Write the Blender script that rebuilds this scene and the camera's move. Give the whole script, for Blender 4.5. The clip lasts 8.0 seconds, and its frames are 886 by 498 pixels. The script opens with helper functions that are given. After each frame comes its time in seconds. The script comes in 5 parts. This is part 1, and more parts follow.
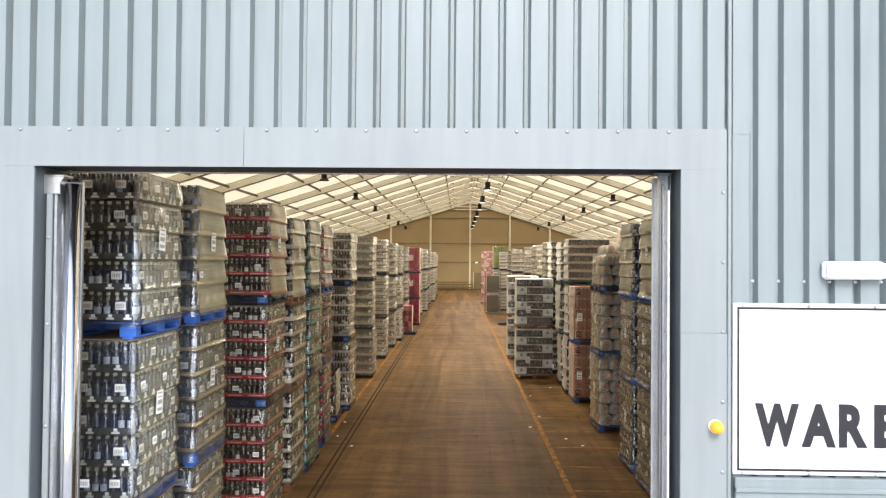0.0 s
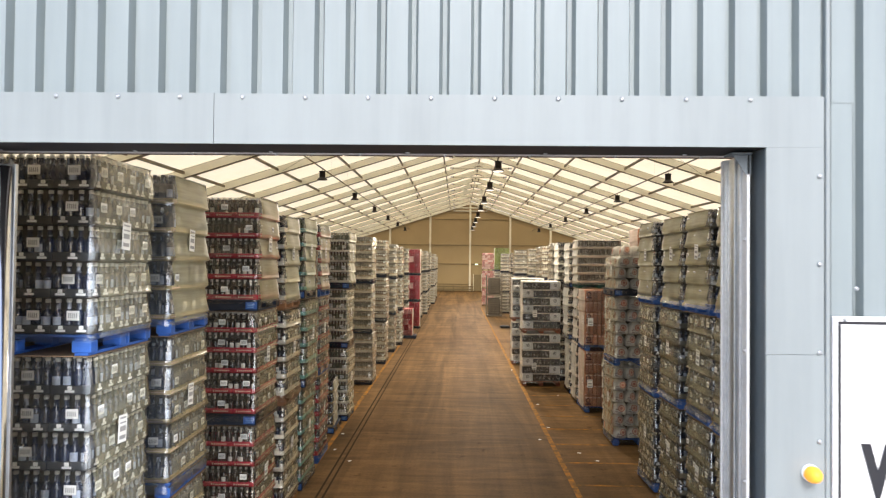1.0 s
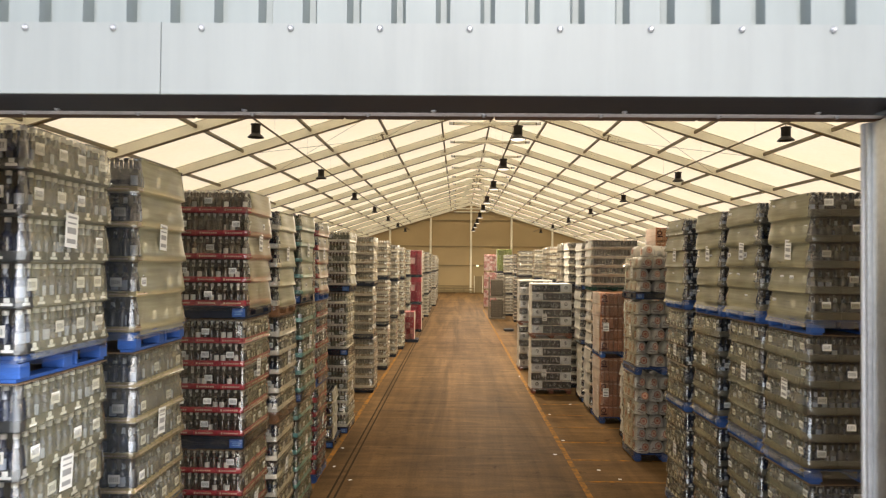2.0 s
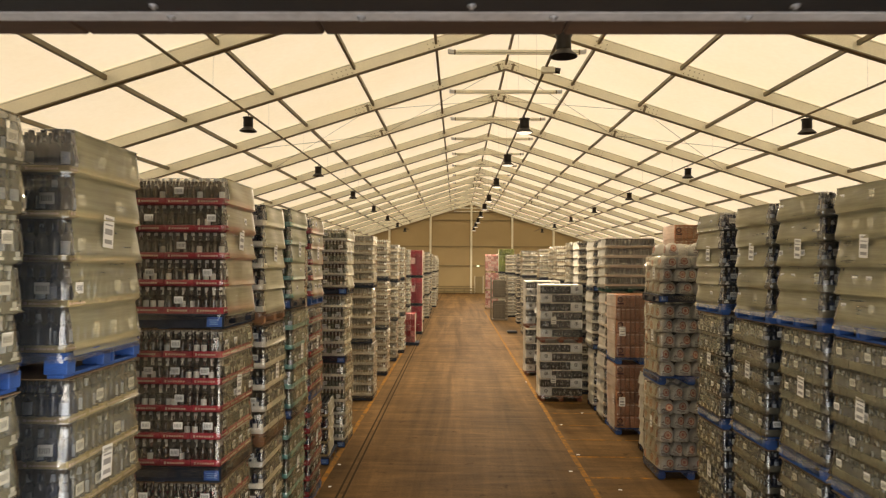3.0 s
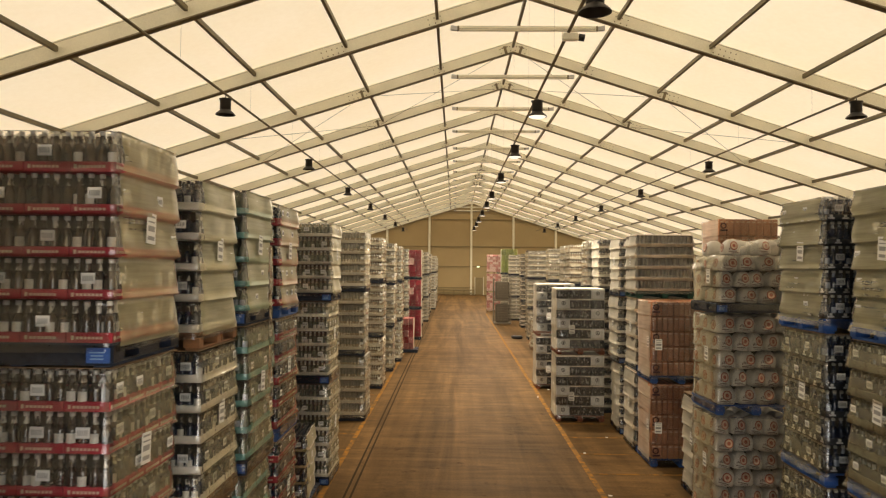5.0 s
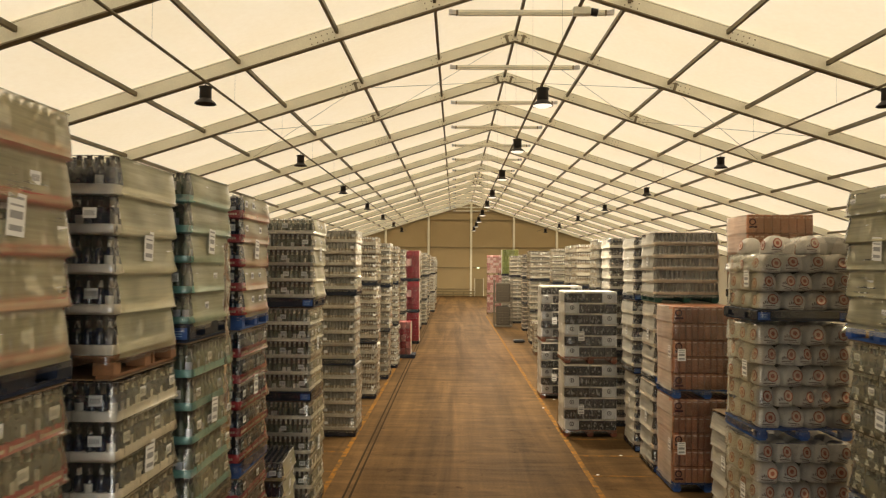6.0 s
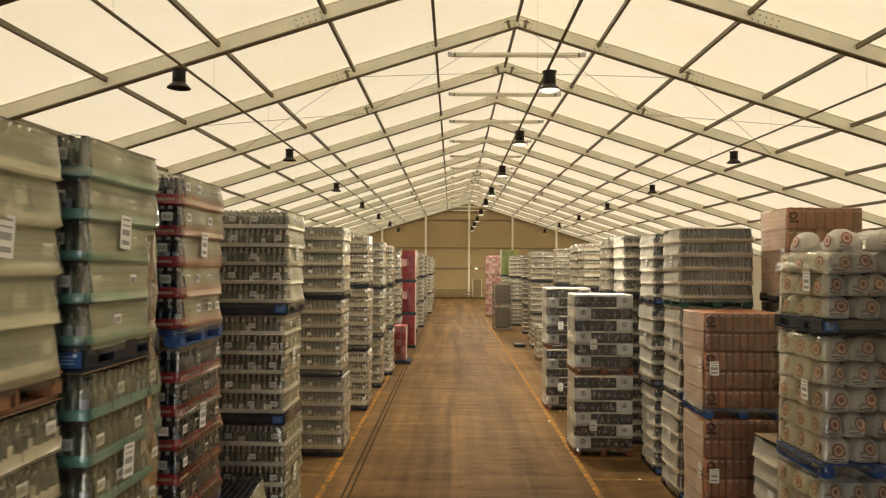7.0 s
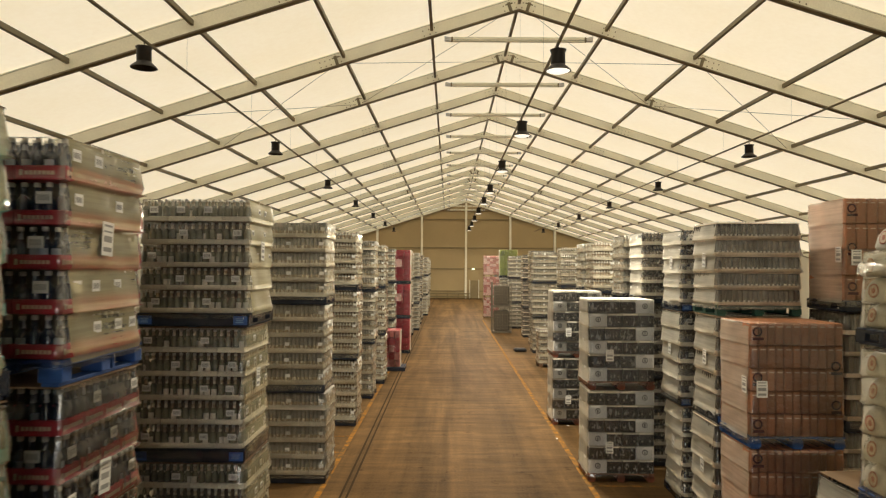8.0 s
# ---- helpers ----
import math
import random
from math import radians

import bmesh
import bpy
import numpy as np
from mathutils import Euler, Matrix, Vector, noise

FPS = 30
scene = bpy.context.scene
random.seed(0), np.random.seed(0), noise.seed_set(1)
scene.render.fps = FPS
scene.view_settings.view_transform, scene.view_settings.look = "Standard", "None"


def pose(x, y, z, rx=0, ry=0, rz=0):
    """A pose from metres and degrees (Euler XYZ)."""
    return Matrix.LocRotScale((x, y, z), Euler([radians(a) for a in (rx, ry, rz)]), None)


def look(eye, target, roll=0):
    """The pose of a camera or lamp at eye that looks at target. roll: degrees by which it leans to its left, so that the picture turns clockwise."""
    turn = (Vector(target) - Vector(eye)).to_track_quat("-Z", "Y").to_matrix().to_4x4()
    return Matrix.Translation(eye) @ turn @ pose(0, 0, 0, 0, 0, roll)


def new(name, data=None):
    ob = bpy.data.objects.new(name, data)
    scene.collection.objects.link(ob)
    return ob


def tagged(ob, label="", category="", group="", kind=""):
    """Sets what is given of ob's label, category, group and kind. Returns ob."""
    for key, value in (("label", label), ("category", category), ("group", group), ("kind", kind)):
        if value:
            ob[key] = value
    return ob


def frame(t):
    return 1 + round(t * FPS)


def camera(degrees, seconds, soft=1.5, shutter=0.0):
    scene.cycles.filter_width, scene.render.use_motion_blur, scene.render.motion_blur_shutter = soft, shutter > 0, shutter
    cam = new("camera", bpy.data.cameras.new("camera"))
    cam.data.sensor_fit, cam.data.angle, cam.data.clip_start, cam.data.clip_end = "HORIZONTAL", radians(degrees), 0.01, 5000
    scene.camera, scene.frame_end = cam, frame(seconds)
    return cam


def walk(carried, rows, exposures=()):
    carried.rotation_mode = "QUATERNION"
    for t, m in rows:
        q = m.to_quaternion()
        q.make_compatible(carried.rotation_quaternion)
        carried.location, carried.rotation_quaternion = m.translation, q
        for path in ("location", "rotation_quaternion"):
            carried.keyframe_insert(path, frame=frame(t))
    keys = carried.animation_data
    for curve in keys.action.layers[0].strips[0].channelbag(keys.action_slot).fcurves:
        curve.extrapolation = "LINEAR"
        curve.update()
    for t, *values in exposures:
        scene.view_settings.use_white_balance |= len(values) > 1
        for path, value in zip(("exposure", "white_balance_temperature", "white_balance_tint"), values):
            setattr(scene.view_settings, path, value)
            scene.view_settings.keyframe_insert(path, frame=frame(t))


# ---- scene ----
cam = camera(64.0, 8.0, 1.2, 0.4)
PATH = [
    (0, (-0.106, 3.193, 3.859), (-0.151, 5.192, 3.893), 0.5),
    (0.5, (-0.164, 3.662, 3.859), (-0.208, 5.661, 3.896), 0.6),
    (1, (-0.249, 4.176, 3.857), (-0.291, 6.175, 3.896), 0.6),
    (1.5, (-0.352, 4.717, 3.852), (-0.393, 6.716, 3.894), 0.6),
    (3, (-0.573, 6.469, 3.849), (-0.611, 8.468, 3.893), 0.4),
    (3.5, (-0.644, 7.058, 3.846), (-0.68, 9.057, 3.891), 0.4),
    (4, (-0.702, 7.682, 3.847), (-0.737, 9.681, 3.893), 0.4),
    (4.5, (-0.724, 8.304, 3.854), (-0.758, 10.303, 3.899), 0.5),
    (6, (-0.698, 10.429, 3.853), (-0.731, 12.428, 3.902), 0.4),
    (6.5, (-0.696, 11.215, 3.842), (-0.727, 13.214, 3.892), 0.4),
    (7, (-0.714, 12.038, 3.846), (-0.74, 14.037, 3.897), 0.4),
    (7.5, (-0.735, 12.886, 3.85), (-0.756, 14.886, 3.901), 0.4),
    (8, (-0.734, 13.75, 3.862), (-0.75, 15.749, 3.914), 0.4),
]
EXPOSURES = [(0, 1.0, 6450, 14), (1.5, 0.98, 6600, 15), (3, 0.74, 7750, 15), (4.5, 0.72, 7700, 15), (6.5, 0.70, 7300, 12), (8, 0.68, 6950, 10)]
walk(cam, [(t, look(eye, target, roll)) for t, eye, target, roll in PATH], EXPOSURES)

# world, sun
world = bpy.data.worlds.new("overcast_sky")
scene.world = world
world.use_nodes = True
wn = world.node_tree
wn.nodes.clear()
sky = wn.nodes.new("ShaderNodeTexSky")
sky.sky_type, sky.sun_disc = "NISHITA", False
sky.sun_elevation, sky.sun_rotation = radians(40), radians(174)
sky.air_density, sky.dust_density, sky.ozone_density = 1.0, 2.2, 1.0
bg = wn.nodes.new("ShaderNodeBackground")
bg.inputs["Strength"].default_value = 0.15
wo = wn.nodes.new("ShaderNodeOutputWorld")
wn.links.new(sky.outputs[0], bg.inputs[0])
wn.links.new(bg.outputs[0], wo.inputs[0])
sun = new("sun", bpy.data.lights.new("sun", "SUN"))
sun.data.energy, sun.data.angle, sun.data.color = 1.8, radians(25), (0.93, 0.97, 1.0)
sun.matrix_world = look((4.0, -38.0, 32.1), (0, 0, 0))
LAMP_POWER = 330.0
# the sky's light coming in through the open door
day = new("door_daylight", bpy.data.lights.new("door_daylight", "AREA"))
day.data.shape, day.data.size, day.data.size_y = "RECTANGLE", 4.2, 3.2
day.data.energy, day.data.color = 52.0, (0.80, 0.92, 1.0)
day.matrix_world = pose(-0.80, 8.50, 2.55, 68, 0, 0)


# materials
def nodes_of(name):
    m = bpy.data.materials.new(name)
    m.use_nodes = True
    t = m.node_tree
    return m, t, t.nodes["Principled BSDF"], t.nodes["Material Output"]


def coords(t, scale=(1, 1, 1), spread=True):
    """Object coordinates, shifted at random from object to object."""
    tc = t.nodes.new("ShaderNodeTexCoord")
    mp = t.nodes.new("ShaderNodeMapping")
    mp.inputs["Scale"].default_value = scale
    t.links.new(tc.outputs["Object"], mp.inputs["Vector"])
    if spread:
        oi = t.nodes.new("ShaderNodeObjectInfo")
        mul = t.nodes.new("ShaderNodeMath")
        mul.operation = "MULTIPLY"
        mul.inputs[1].default_value = 37.0
        t.links.new(oi.outputs["Random"], mul.inputs[0])
        t.links.new(mul.outputs[0], mp.inputs["Location"])
    return mp.outputs["Vector"]


def noise_of(t, vec, scale, detail=4.0, rough=0.55, warp=0.0):
    n = t.nodes.new("ShaderNodeTexNoise")
    n.inputs["Scale"].default_value = scale
    n.inputs["Detail"].default_value = detail
    n.inputs["Roughness"].default_value = rough
    t.links.new(vec, n.inputs["Vector"])
    n.inputs["Distortion"].default_value = warp
    return n.outputs["Fac"]


def ramp(t, fac, a, b, lo=0.3, hi=0.7):
    r = t.nodes.new("ShaderNodeValToRGB")
    r.color_ramp.elements[0].position, r.color_ramp.elements[1].position = lo, hi
    r.color_ramp.elements[0].color, r.color_ramp.elements[1].color = (*a, 1), (*b, 1)
    t.links.new(fac, r.inputs["Fac"])
    return r.outputs["Color"]


def mix(t, fac, a, b, mode="MIX"):
    n = t.nodes.new("ShaderNodeMix")
    n.data_type, n.blend_type = "RGBA", mode
    for sock, v in ((n.inputs[0], fac), (n.inputs[6], a), (n.inputs[7], b)):
        if isinstance(v, (int, float)):
            sock.default_value = v
        elif isinstance(v, tuple):
            sock.default_value = (*v, 1)
        else:
            t.links.new(v, sock)
    return n.outputs[2]


def bump(t, fac, strength, dist, target):
    b = t.nodes.new("ShaderNodeBump")
    b.inputs["Strength"].default_value, b.inputs["Distance"].default_value = strength, dist
    t.links.new(fac, b.inputs["Height"])
    t.links.new(b.outputs["Normal"], target)


def shade(c, k):
    return tuple(min(1.0, v * k) for v in c)


def surface(name, col, rough=0.6, metal=0.0, big=2.0, fine=45.0, var=0.12, rand=0.0, relief=0.15, spec=0.5, stretch=(1, 1, 1)):
    """A plain surface with blotches, grain, and a tone that varies from piece to piece."""
    m, t, p, _ = nodes_of(name)
    v = coords(t, stretch)
    c = ramp(t, noise_of(t, v, big), shade(col, 1 - var), shade(col, 1 + var))
    c = mix(t, 0.35, c, ramp(t, noise_of(t, v, fine, 3), shade(col, 1 - 1.6 * var), shade(col, 1 + 1.2 * var)))
    if rand:
        oi = t.nodes.new("ShaderNodeObjectInfo")
        c = mix(t, 1.0, c, ramp(t, oi.outputs["Random"], (1 - rand,) * 3, (1 + 0.0,) * 3, 0, 1), "MULTIPLY")
    t.links.new(c, p.inputs["Base Color"])
    p.inputs["Roughness"].default_value, p.inputs["Metallic"].default_value = rough, metal
    p.inputs["Specular IOR Level"].default_value = spec
    if relief:
        bump(t, noise_of(t, v, fine, 4), relief, 0.004, p.inputs["Normal"])
    return m


def patchy(name, dark, pale, size=24.0, start=0.52):
    """Glossy labels turned this way and that: dark glass with pale patches."""
    m, t, p, _ = nodes_of(name)
    v = coords(t, (1, 1, 0.4))
    t.links.new(ramp(t, noise_of(t, v, size, 2), dark, pale, start, start + 0.08), p.inputs["Base Color"])
    p.inputs["Roughness"].default_value = 0.3
    return m


def film_material(name, tint, haze, sheen, gloss, ior=1.9, crease=0.3, drawn=1.0):
    """Stretch film: clear or milky, drawn into fine level streaks, with soft and sharp reflections on its creases."""
    m, t, p, out = nodes_of(name)
    t.nodes.remove(p)
    v = coords(t, (1.0, 1.0, 1.6))
    streaks = noise_of(t, coords(t, (0.7, 0.7, 16.0)), 2.2, 4, 0.6)
    wr = noise_of(t, v, 5.0, 3, 0.5)
    tr = t.nodes.new("ShaderNodeBsdfTransparent")
    tr.inputs[0].default_value = (1.0, 1.0, 0.99, 1)
    df = t.nodes.new("ShaderNodeBsdfDiffuse")
    df.inputs[0].default_value = (*tint, 1)
    hz = t.nodes.new("ShaderNodeMapRange")
    hz.inputs["From Min"].default_value, hz.inputs["From Max"].default_value = 0.3, 0.7
    hz.inputs["To Min"].default_value, hz.inputs["To Max"].default_value = haze * (1 - 0.38 * drawn), haze * (1 + 0.38 * drawn)
    t.links.new(mix(t, 0.5, noise_of(t, v, 1.6, 3), streaks), hz.inputs["Value"])
    m1 = t.nodes.new("ShaderNodeMixShader")
    t.links.new(hz.outputs[0], m1.inputs[0])
    t.links.new(tr.outputs[0], m1.inputs[1])
    tl = t.nodes.new("ShaderNodeBsdfTranslucent")
    tl.inputs[0].default_value = (*tint, 1)
    m0 = t.nodes.new("ShaderNodeMixShader")
    m0.inputs[0].default_value = 0.35
    t.links.new(df.outputs[0], m0.inputs[1])
    t.links.new(tl.outputs[0], m0.inputs[2])
    t.links.new(m0.outputs[0], m1.inputs[2])
    last = m1.outputs[0]
    b = t.nodes.new("ShaderNodeBump")
    b.inputs["Strength"].default_value, b.inputs["Distance"].default_value = crease, 0.02
    folds = noise_of(t, coords(t, (1.0, 1.0, 0.35)), 18.0, 3, 0.55)
    t.links.new(mix(t, 0.22, wr, folds), b.inputs["Height"])
    lw = t.nodes.new("ShaderNodeLayerWeight")
    lw.inputs["Blend"].default_value = 0.5
    pw = t.nodes.new("ShaderNodeMath")
    pw.operation, pw.inputs[1].default_value = "POWER", 2.6
    t.links.new(lw.outputs["Facing"], pw.inputs[0])
    ml = t.nodes.new("ShaderNodeMath")
    ml.operation, ml.inputs[1].default_value = "MULTIPLY", sheen
    t.links.new(pw.outputs[0], ml.inputs[0])
    fr = t.nodes.new("ShaderNodeFresnel")
    fr.inputs["IOR"].default_value = ior
    t.links.new(b.outputs[0], fr.inputs["Normal"])
    for fac, rough, col in ((ml.outputs[0], 0.55, (0.97, 0.91, 0.72)), (fr.outputs[0], gloss, (1.0, 1.0, 1.0))):
        gl = t.nodes.new("ShaderNodeBsdfGlossy")
        gl.inputs["Color"].default_value = (*col, 1)
        gl.inputs["Roughness"].default_value = rough
        t.links.new(b.outputs[0], gl.inputs["Normal"])
        ms = t.nodes.new("ShaderNodeMixShader")
        t.links.new(fac, ms.inputs[0])
        t.links.new(last, ms.inputs[1])
        t.links.new(gl.outputs[0], ms.inputs[2])
        last = ms.outputs[0]
    t.links.new(last, out.inputs["Surface"])
    return m


def fabric_material():
    """Cream coated roof fabric that lets daylight through."""
    m, t, p, out = nodes_of("cream_roof_fabric")
    t.nodes.remove(p)
    v = coords(t, (1, 1, 1), False)
    c = ramp(t, noise_of(t, v, 0.35, 5), (0.915, 0.742, 0.455), (0.955, 0.798, 0.53))
    c = mix(t, 0.25, c, ramp(t, noise_of(t, v, 6, 4), (0.875, 0.687, 0.42), (0.96, 0.807, 0.56)))
    df = t.nodes.new("ShaderNodeBsdfDiffuse")
    tl = t.nodes.new("ShaderNodeBsdfTranslucent")
    for s in (df, tl):
        t.links.new(c, s.inputs[0])
    ms = t.nodes.new("ShaderNodeMixShader")
    ms.inputs[0].default_value = 0.70
    t.links.new(df.outputs[0], ms.inputs[1])
    t.links.new(tl.outputs[0], ms.inputs[2])
    t.links.new(ms.outputs[0], out.inputs["Surface"])
    return m


def concrete_material():
    """Worn, tyre-polished warehouse concrete."""
    m, t, p, _ = nodes_of("worn_concrete_floor")
    v = coords(t, (1, 1, 1), False)
    base = ramp(t, noise_of(t, v, 0.22, 7, 0.6), (0.095, 0.063, 0.033), (0.320, 0.213, 0.110), 0.34, 0.66)
    streak = coords(t, (0.22, 2.4, 1), False)
    base = mix(t, 0.36, base, ramp(t, noise_of(t, streak, 0.9, 7, 0.68, 1.4), (0.070, 0.048, 0.026), (0.460, 0.312, 0.165), 0.36, 0.66))
    lane = coords(t, (1.9, 0.04, 1), False)
    base = mix(t, 0.25, base, ramp(t, noise_of(t, lane, 1.0, 4, 0.55, 1.2), (0.110, 0.072, 0.036), (0.446, 0.282, 0.141), 0.36, 0.64))
    base = mix(t, 0.25, base, ramp(t, noise_of(t, v, 26, 6, 0.7), (0.092, 0.060, 0.032), (0.500, 0.335, 0.173)))
    spots = ramp(t, noise_of(t, v, 2.3, 5, 0.7), (1, 1, 1), (0.45, 0.42, 0.40), 0.60, 0.72)
    base = mix(t, 1.0, base, spots, "MULTIPLY")
    tyre = coords(t, (1.3, 0.10, 1), False)
    base = mix(t, 1.0, base, ramp(t, noise_of(t, tyre, 0.7, 5, 0.6, 1.0), (0.66, 0.65, 0.63), (1.06, 1.02, 0.96), 0.38, 0.60), "MULTIPLY")
    base = mix(t, 1.0, base, ramp(t, noise_of(t, coords(t, (0.5, 1.6, 1), False), 0.8, 6, 0.65, 1.6), (0.72, 0.72, 0.72), (1.15, 1.13, 1.08), 0.36, 0.66), "MULTIPLY")
    base = mix(t, 1.0, base, (0.60, 0.56, 0.53), "MULTIPLY")
    t.links.new(base, p.inputs["Base Color"])
    rr = t.nodes.new("ShaderNodeMapRange")
    rr.inputs["To Min"].default_value, rr.inputs["To Max"].default_value = 0.50, 0.70
    t.links.new(noise_of(t, streak, 1.5, 5), rr.inputs["Value"])
    t.links.new(rr.outputs[0], p.inputs["Roughness"])
    p.inputs["Specular IOR Level"].default_value = 0.02
    bump(t, noise_of(t, v, 60, 4), 0.2, 0.003, p.inputs["Normal"])
    return m


def line_material():
    """Orange floor paint, scuffed through to the concrete."""
    m, t, p, _ = nodes_of("scuffed_orange_line_paint")
    v = coords(t, (1, 1, 1), False)
    c = mix(t, ramp(t, noise_of(t, v, 5.0, 6, 0.7), (0, 0, 0), (1, 1, 1), 0.36, 0.58), (0.40, 0.175, 0.03), (0.14, 0.09, 0.042))
    t.links.new(c, p.inputs["Base Color"])
    p.inputs["Roughness"].default_value, p.inputs["Specular IOR Level"].default_value = 0.8, 0.03
    return m


def clad_material(name, col):
    """Coated steel sheet, faintly rain-streaked."""
    m, t, p, _ = nodes_of(name)
    v = coords(t, (6, 6, 0.5), False)
    c = ramp(t, noise_of(t, v, 1.6, 5), shade(col, 0.9), shade(col, 1.07))
    v2 = coords(t, (1, 1, 1), False)
    c = mix(t, 0.3, c, ramp(t, noise_of(t, v2, 1.3, 5), shade(col, 0.85), shade(col, 1.1)))
    t.links.new(c, p.inputs["Base Color"])
    p.inputs["Roughness"].default_value = 0.42
    bump(t, noise_of(t, v2, 2.5, 2), 0.08, 0.02, p.inputs["Normal"])
    return m


def glow(name, col, power):
    m, t, p, out = nodes_of(name)
    p.inputs["Base Color"].default_value = (*col, 1)
    p.inputs["Emission Color"].default_value = (*col, 1)
    p.inputs["Emission Strength"].default_value = power
    return m


M_FABRIC = fabric_material()
M_FLOOR = concrete_material()
M_LINE = line_material()
M_CLAD = clad_material("blue_grey_cladding", (0.219, 0.262, 0.268))
M_FLASH = clad_material("pale_grey_flashing", (0.238, 0.272, 0.276))
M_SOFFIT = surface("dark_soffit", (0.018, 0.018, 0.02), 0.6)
M_STRIP = surface("dull_galvanised_strip", (0.6, 0.6, 0.6), 0.5, 0.1, 5, 40, 0.2)
M_REVEAL = surface("dark_grey_reveal", (0.10, 0.125, 0.14), 0.5)
M_GALV = surface("galvanised_steel", (0.62, 0.64, 0.65), 0.32, 0.9, 6, 40, 0.16)
M_GALV_PALE = surface("pale_galvanised_sheet", (0.66, 0.68, 0.69), 0.42, 0.3, 5, 40, 0.1)
M_CHROME = surface("polished_steel", (0.7, 0.72, 0.74), 0.14, 1.0, 4, 40, 0.06, relief=0.0)
M_SCREW = surface("zinc_screw", (0.5, 0.52, 0.54), 0.35, 0.8)
M_TIMBER = surface("stained_timber", (0.13, 0.07, 0.04), 0.7, 0, 3, 30, 0.3, 0.7, stretch=(0.4, 3, 3))
M_ALU = surface("cream_aluminium_frame", (0.88, 0.86, 0.72), 0.5, 0.0, 0.8, 30, 0.10)
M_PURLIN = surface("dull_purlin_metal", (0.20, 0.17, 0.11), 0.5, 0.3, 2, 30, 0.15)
M_CABLE = surface("steel_cable", (0.25, 0.22, 0.16), 0.5, 0.5)
M_WALL = surface("khaki_wall_sheet", (0.44, 0.34, 0.185), 0.65, 0, 0.3, 12, 0.07)
M_LINER = surface("cream_wall_liner", (0.70, 0.66, 0.55), 0.6, 0, 0.5, 20, 0.06)
M_GIRT = surface("khaki_girt", (0.27, 0.21, 0.11), 0.6)
M_YARD = surface("yard_concrete", (0.46, 0.45, 0.43), 0.85, 0, 0.4, 14, 0.15)
M_GROOVE = surface("dirty_floor_joint", (0.05, 0.034, 0.02), 0.9, spec=0.03)
M_LAMP = surface("dark_bronze_lamp", (0.025, 0.022, 0.02), 0.4, 0.3)
M_LAMPIN = glow("white_lamp_diffuser", (1.0, 0.95, 0.84), 0.7)
M_WHITE = surface("white_sign_panel", (0.86, 0.87, 0.87), 0.4, 0, 3, 30, 0.03)
M_BLACK = surface("black_paint", (0.015, 0.016, 0.02), 0.5)
M_AMBER = glow("amber_beacon_lens", (0.9, 0.35, 0.03), 0.35)
M_SIGNLIGHT = surface("white_bulkhead_lens", (0.9, 0.9, 0.88), 0.35)
M_EXIT = glow("exit_sign_face", (0.75, 0.95, 0.7), 1.0)
M_BLUE = surface("blue_pallet_wood", (0.022, 0.10, 0.38), 0.62, 0, 4, 40, 0.3, 0.35, stretch=(1, 4, 4))
M_STENCIL = surface("worn_white_stencil", (0.20, 0.36, 0.62), 0.6)
M_NAVY = surface("dark_blue_pallet_wood", (0.018, 0.03, 0.065), 0.62, 0, 4, 40, 0.3, 0.35, stretch=(1, 4, 4))
M_GREENWOOD = surface("green_pallet_wood", (0.02, 0.10, 0.075), 0.65, 0, 4, 40, 0.3, 0.3, stretch=(1, 4, 4))
M_WOOD = surface("pale_pallet_wood", (0.27, 0.125, 0.055), 0.75, 0, 3, 40, 0.25, 0.3, stretch=(1, 5, 5))
M_REDWOOD = surface("red_painted_pallet_wood", (0.30, 0.09, 0.045), 0.72, 0, 3, 40, 0.25, 0.3, stretch=(1, 5, 5))
M_SKIRT = surface("dark_dirty_film", (0.020, 0.026, 0.042), 0.22, 0, 5, 30, 0.5, 0.3)
M_CARD = surface("brown_card_sheet", (0.20, 0.13, 0.075), 0.85, 0, 3, 30, 0.12)
# Filler boxes for unbuilt inner cases; shade between bottles is put into their colour.
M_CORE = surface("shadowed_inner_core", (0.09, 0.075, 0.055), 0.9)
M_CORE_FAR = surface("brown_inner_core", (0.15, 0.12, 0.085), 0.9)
M_PAPER = surface("white_paper_label", (0.80, 0.80, 0.78), 0.6, 0, 5, 60, 0.04)
M_PRINT = surface("pale_tray_print", (0.72, 0.55, 0.42), 0.6)
M_INK = surface("printed_bars", (0.30, 0.30, 0.30), 0.7)
M_GLASS_DARK = surface("dark_beer_bottle", (0.015, 0.024, 0.06), 0.1, 0, 8, 60, 0.3, 0.3, 0.0, 1.0)
M_GLASS_BROWN = surface("brown_beer_bottle", (0.060, 0.036, 0.022), 0.1, 0, 8, 60, 0.3, 0.3, 0.0, 1.0)
M_GLASS_GREY = surface("smoky_clear_bottle", (0.22, 0.22, 0.155), 0.2, 0, 8, 60, 0.3, 0.3, 0.0, 1.0)
M_GLASS_TEAL = surface("green_bottle", (0.10, 0.13, 0.085), 0.2, 0, 8, 60, 0.3, 0.3, 0.0, 1.0)
M_GLASS_PALE = surface("silvery_can", (0.40, 0.38, 0.33), 0.3, 0.15, 8, 60, 0.2, 0.3, 0.0, 0.6)
M_CAP = surface("bottle_cap", (0.75, 0.72, 0.66), 0.35, 0.2)
M_CAP_DARK = surface("black_bottle_cap", (0.05, 0.045, 0.04), 0.35, 0.3)
M_BLABEL = patchy("bottle_label", (0.10, 0.07, 0.045), (0.85, 0.80, 0.70))
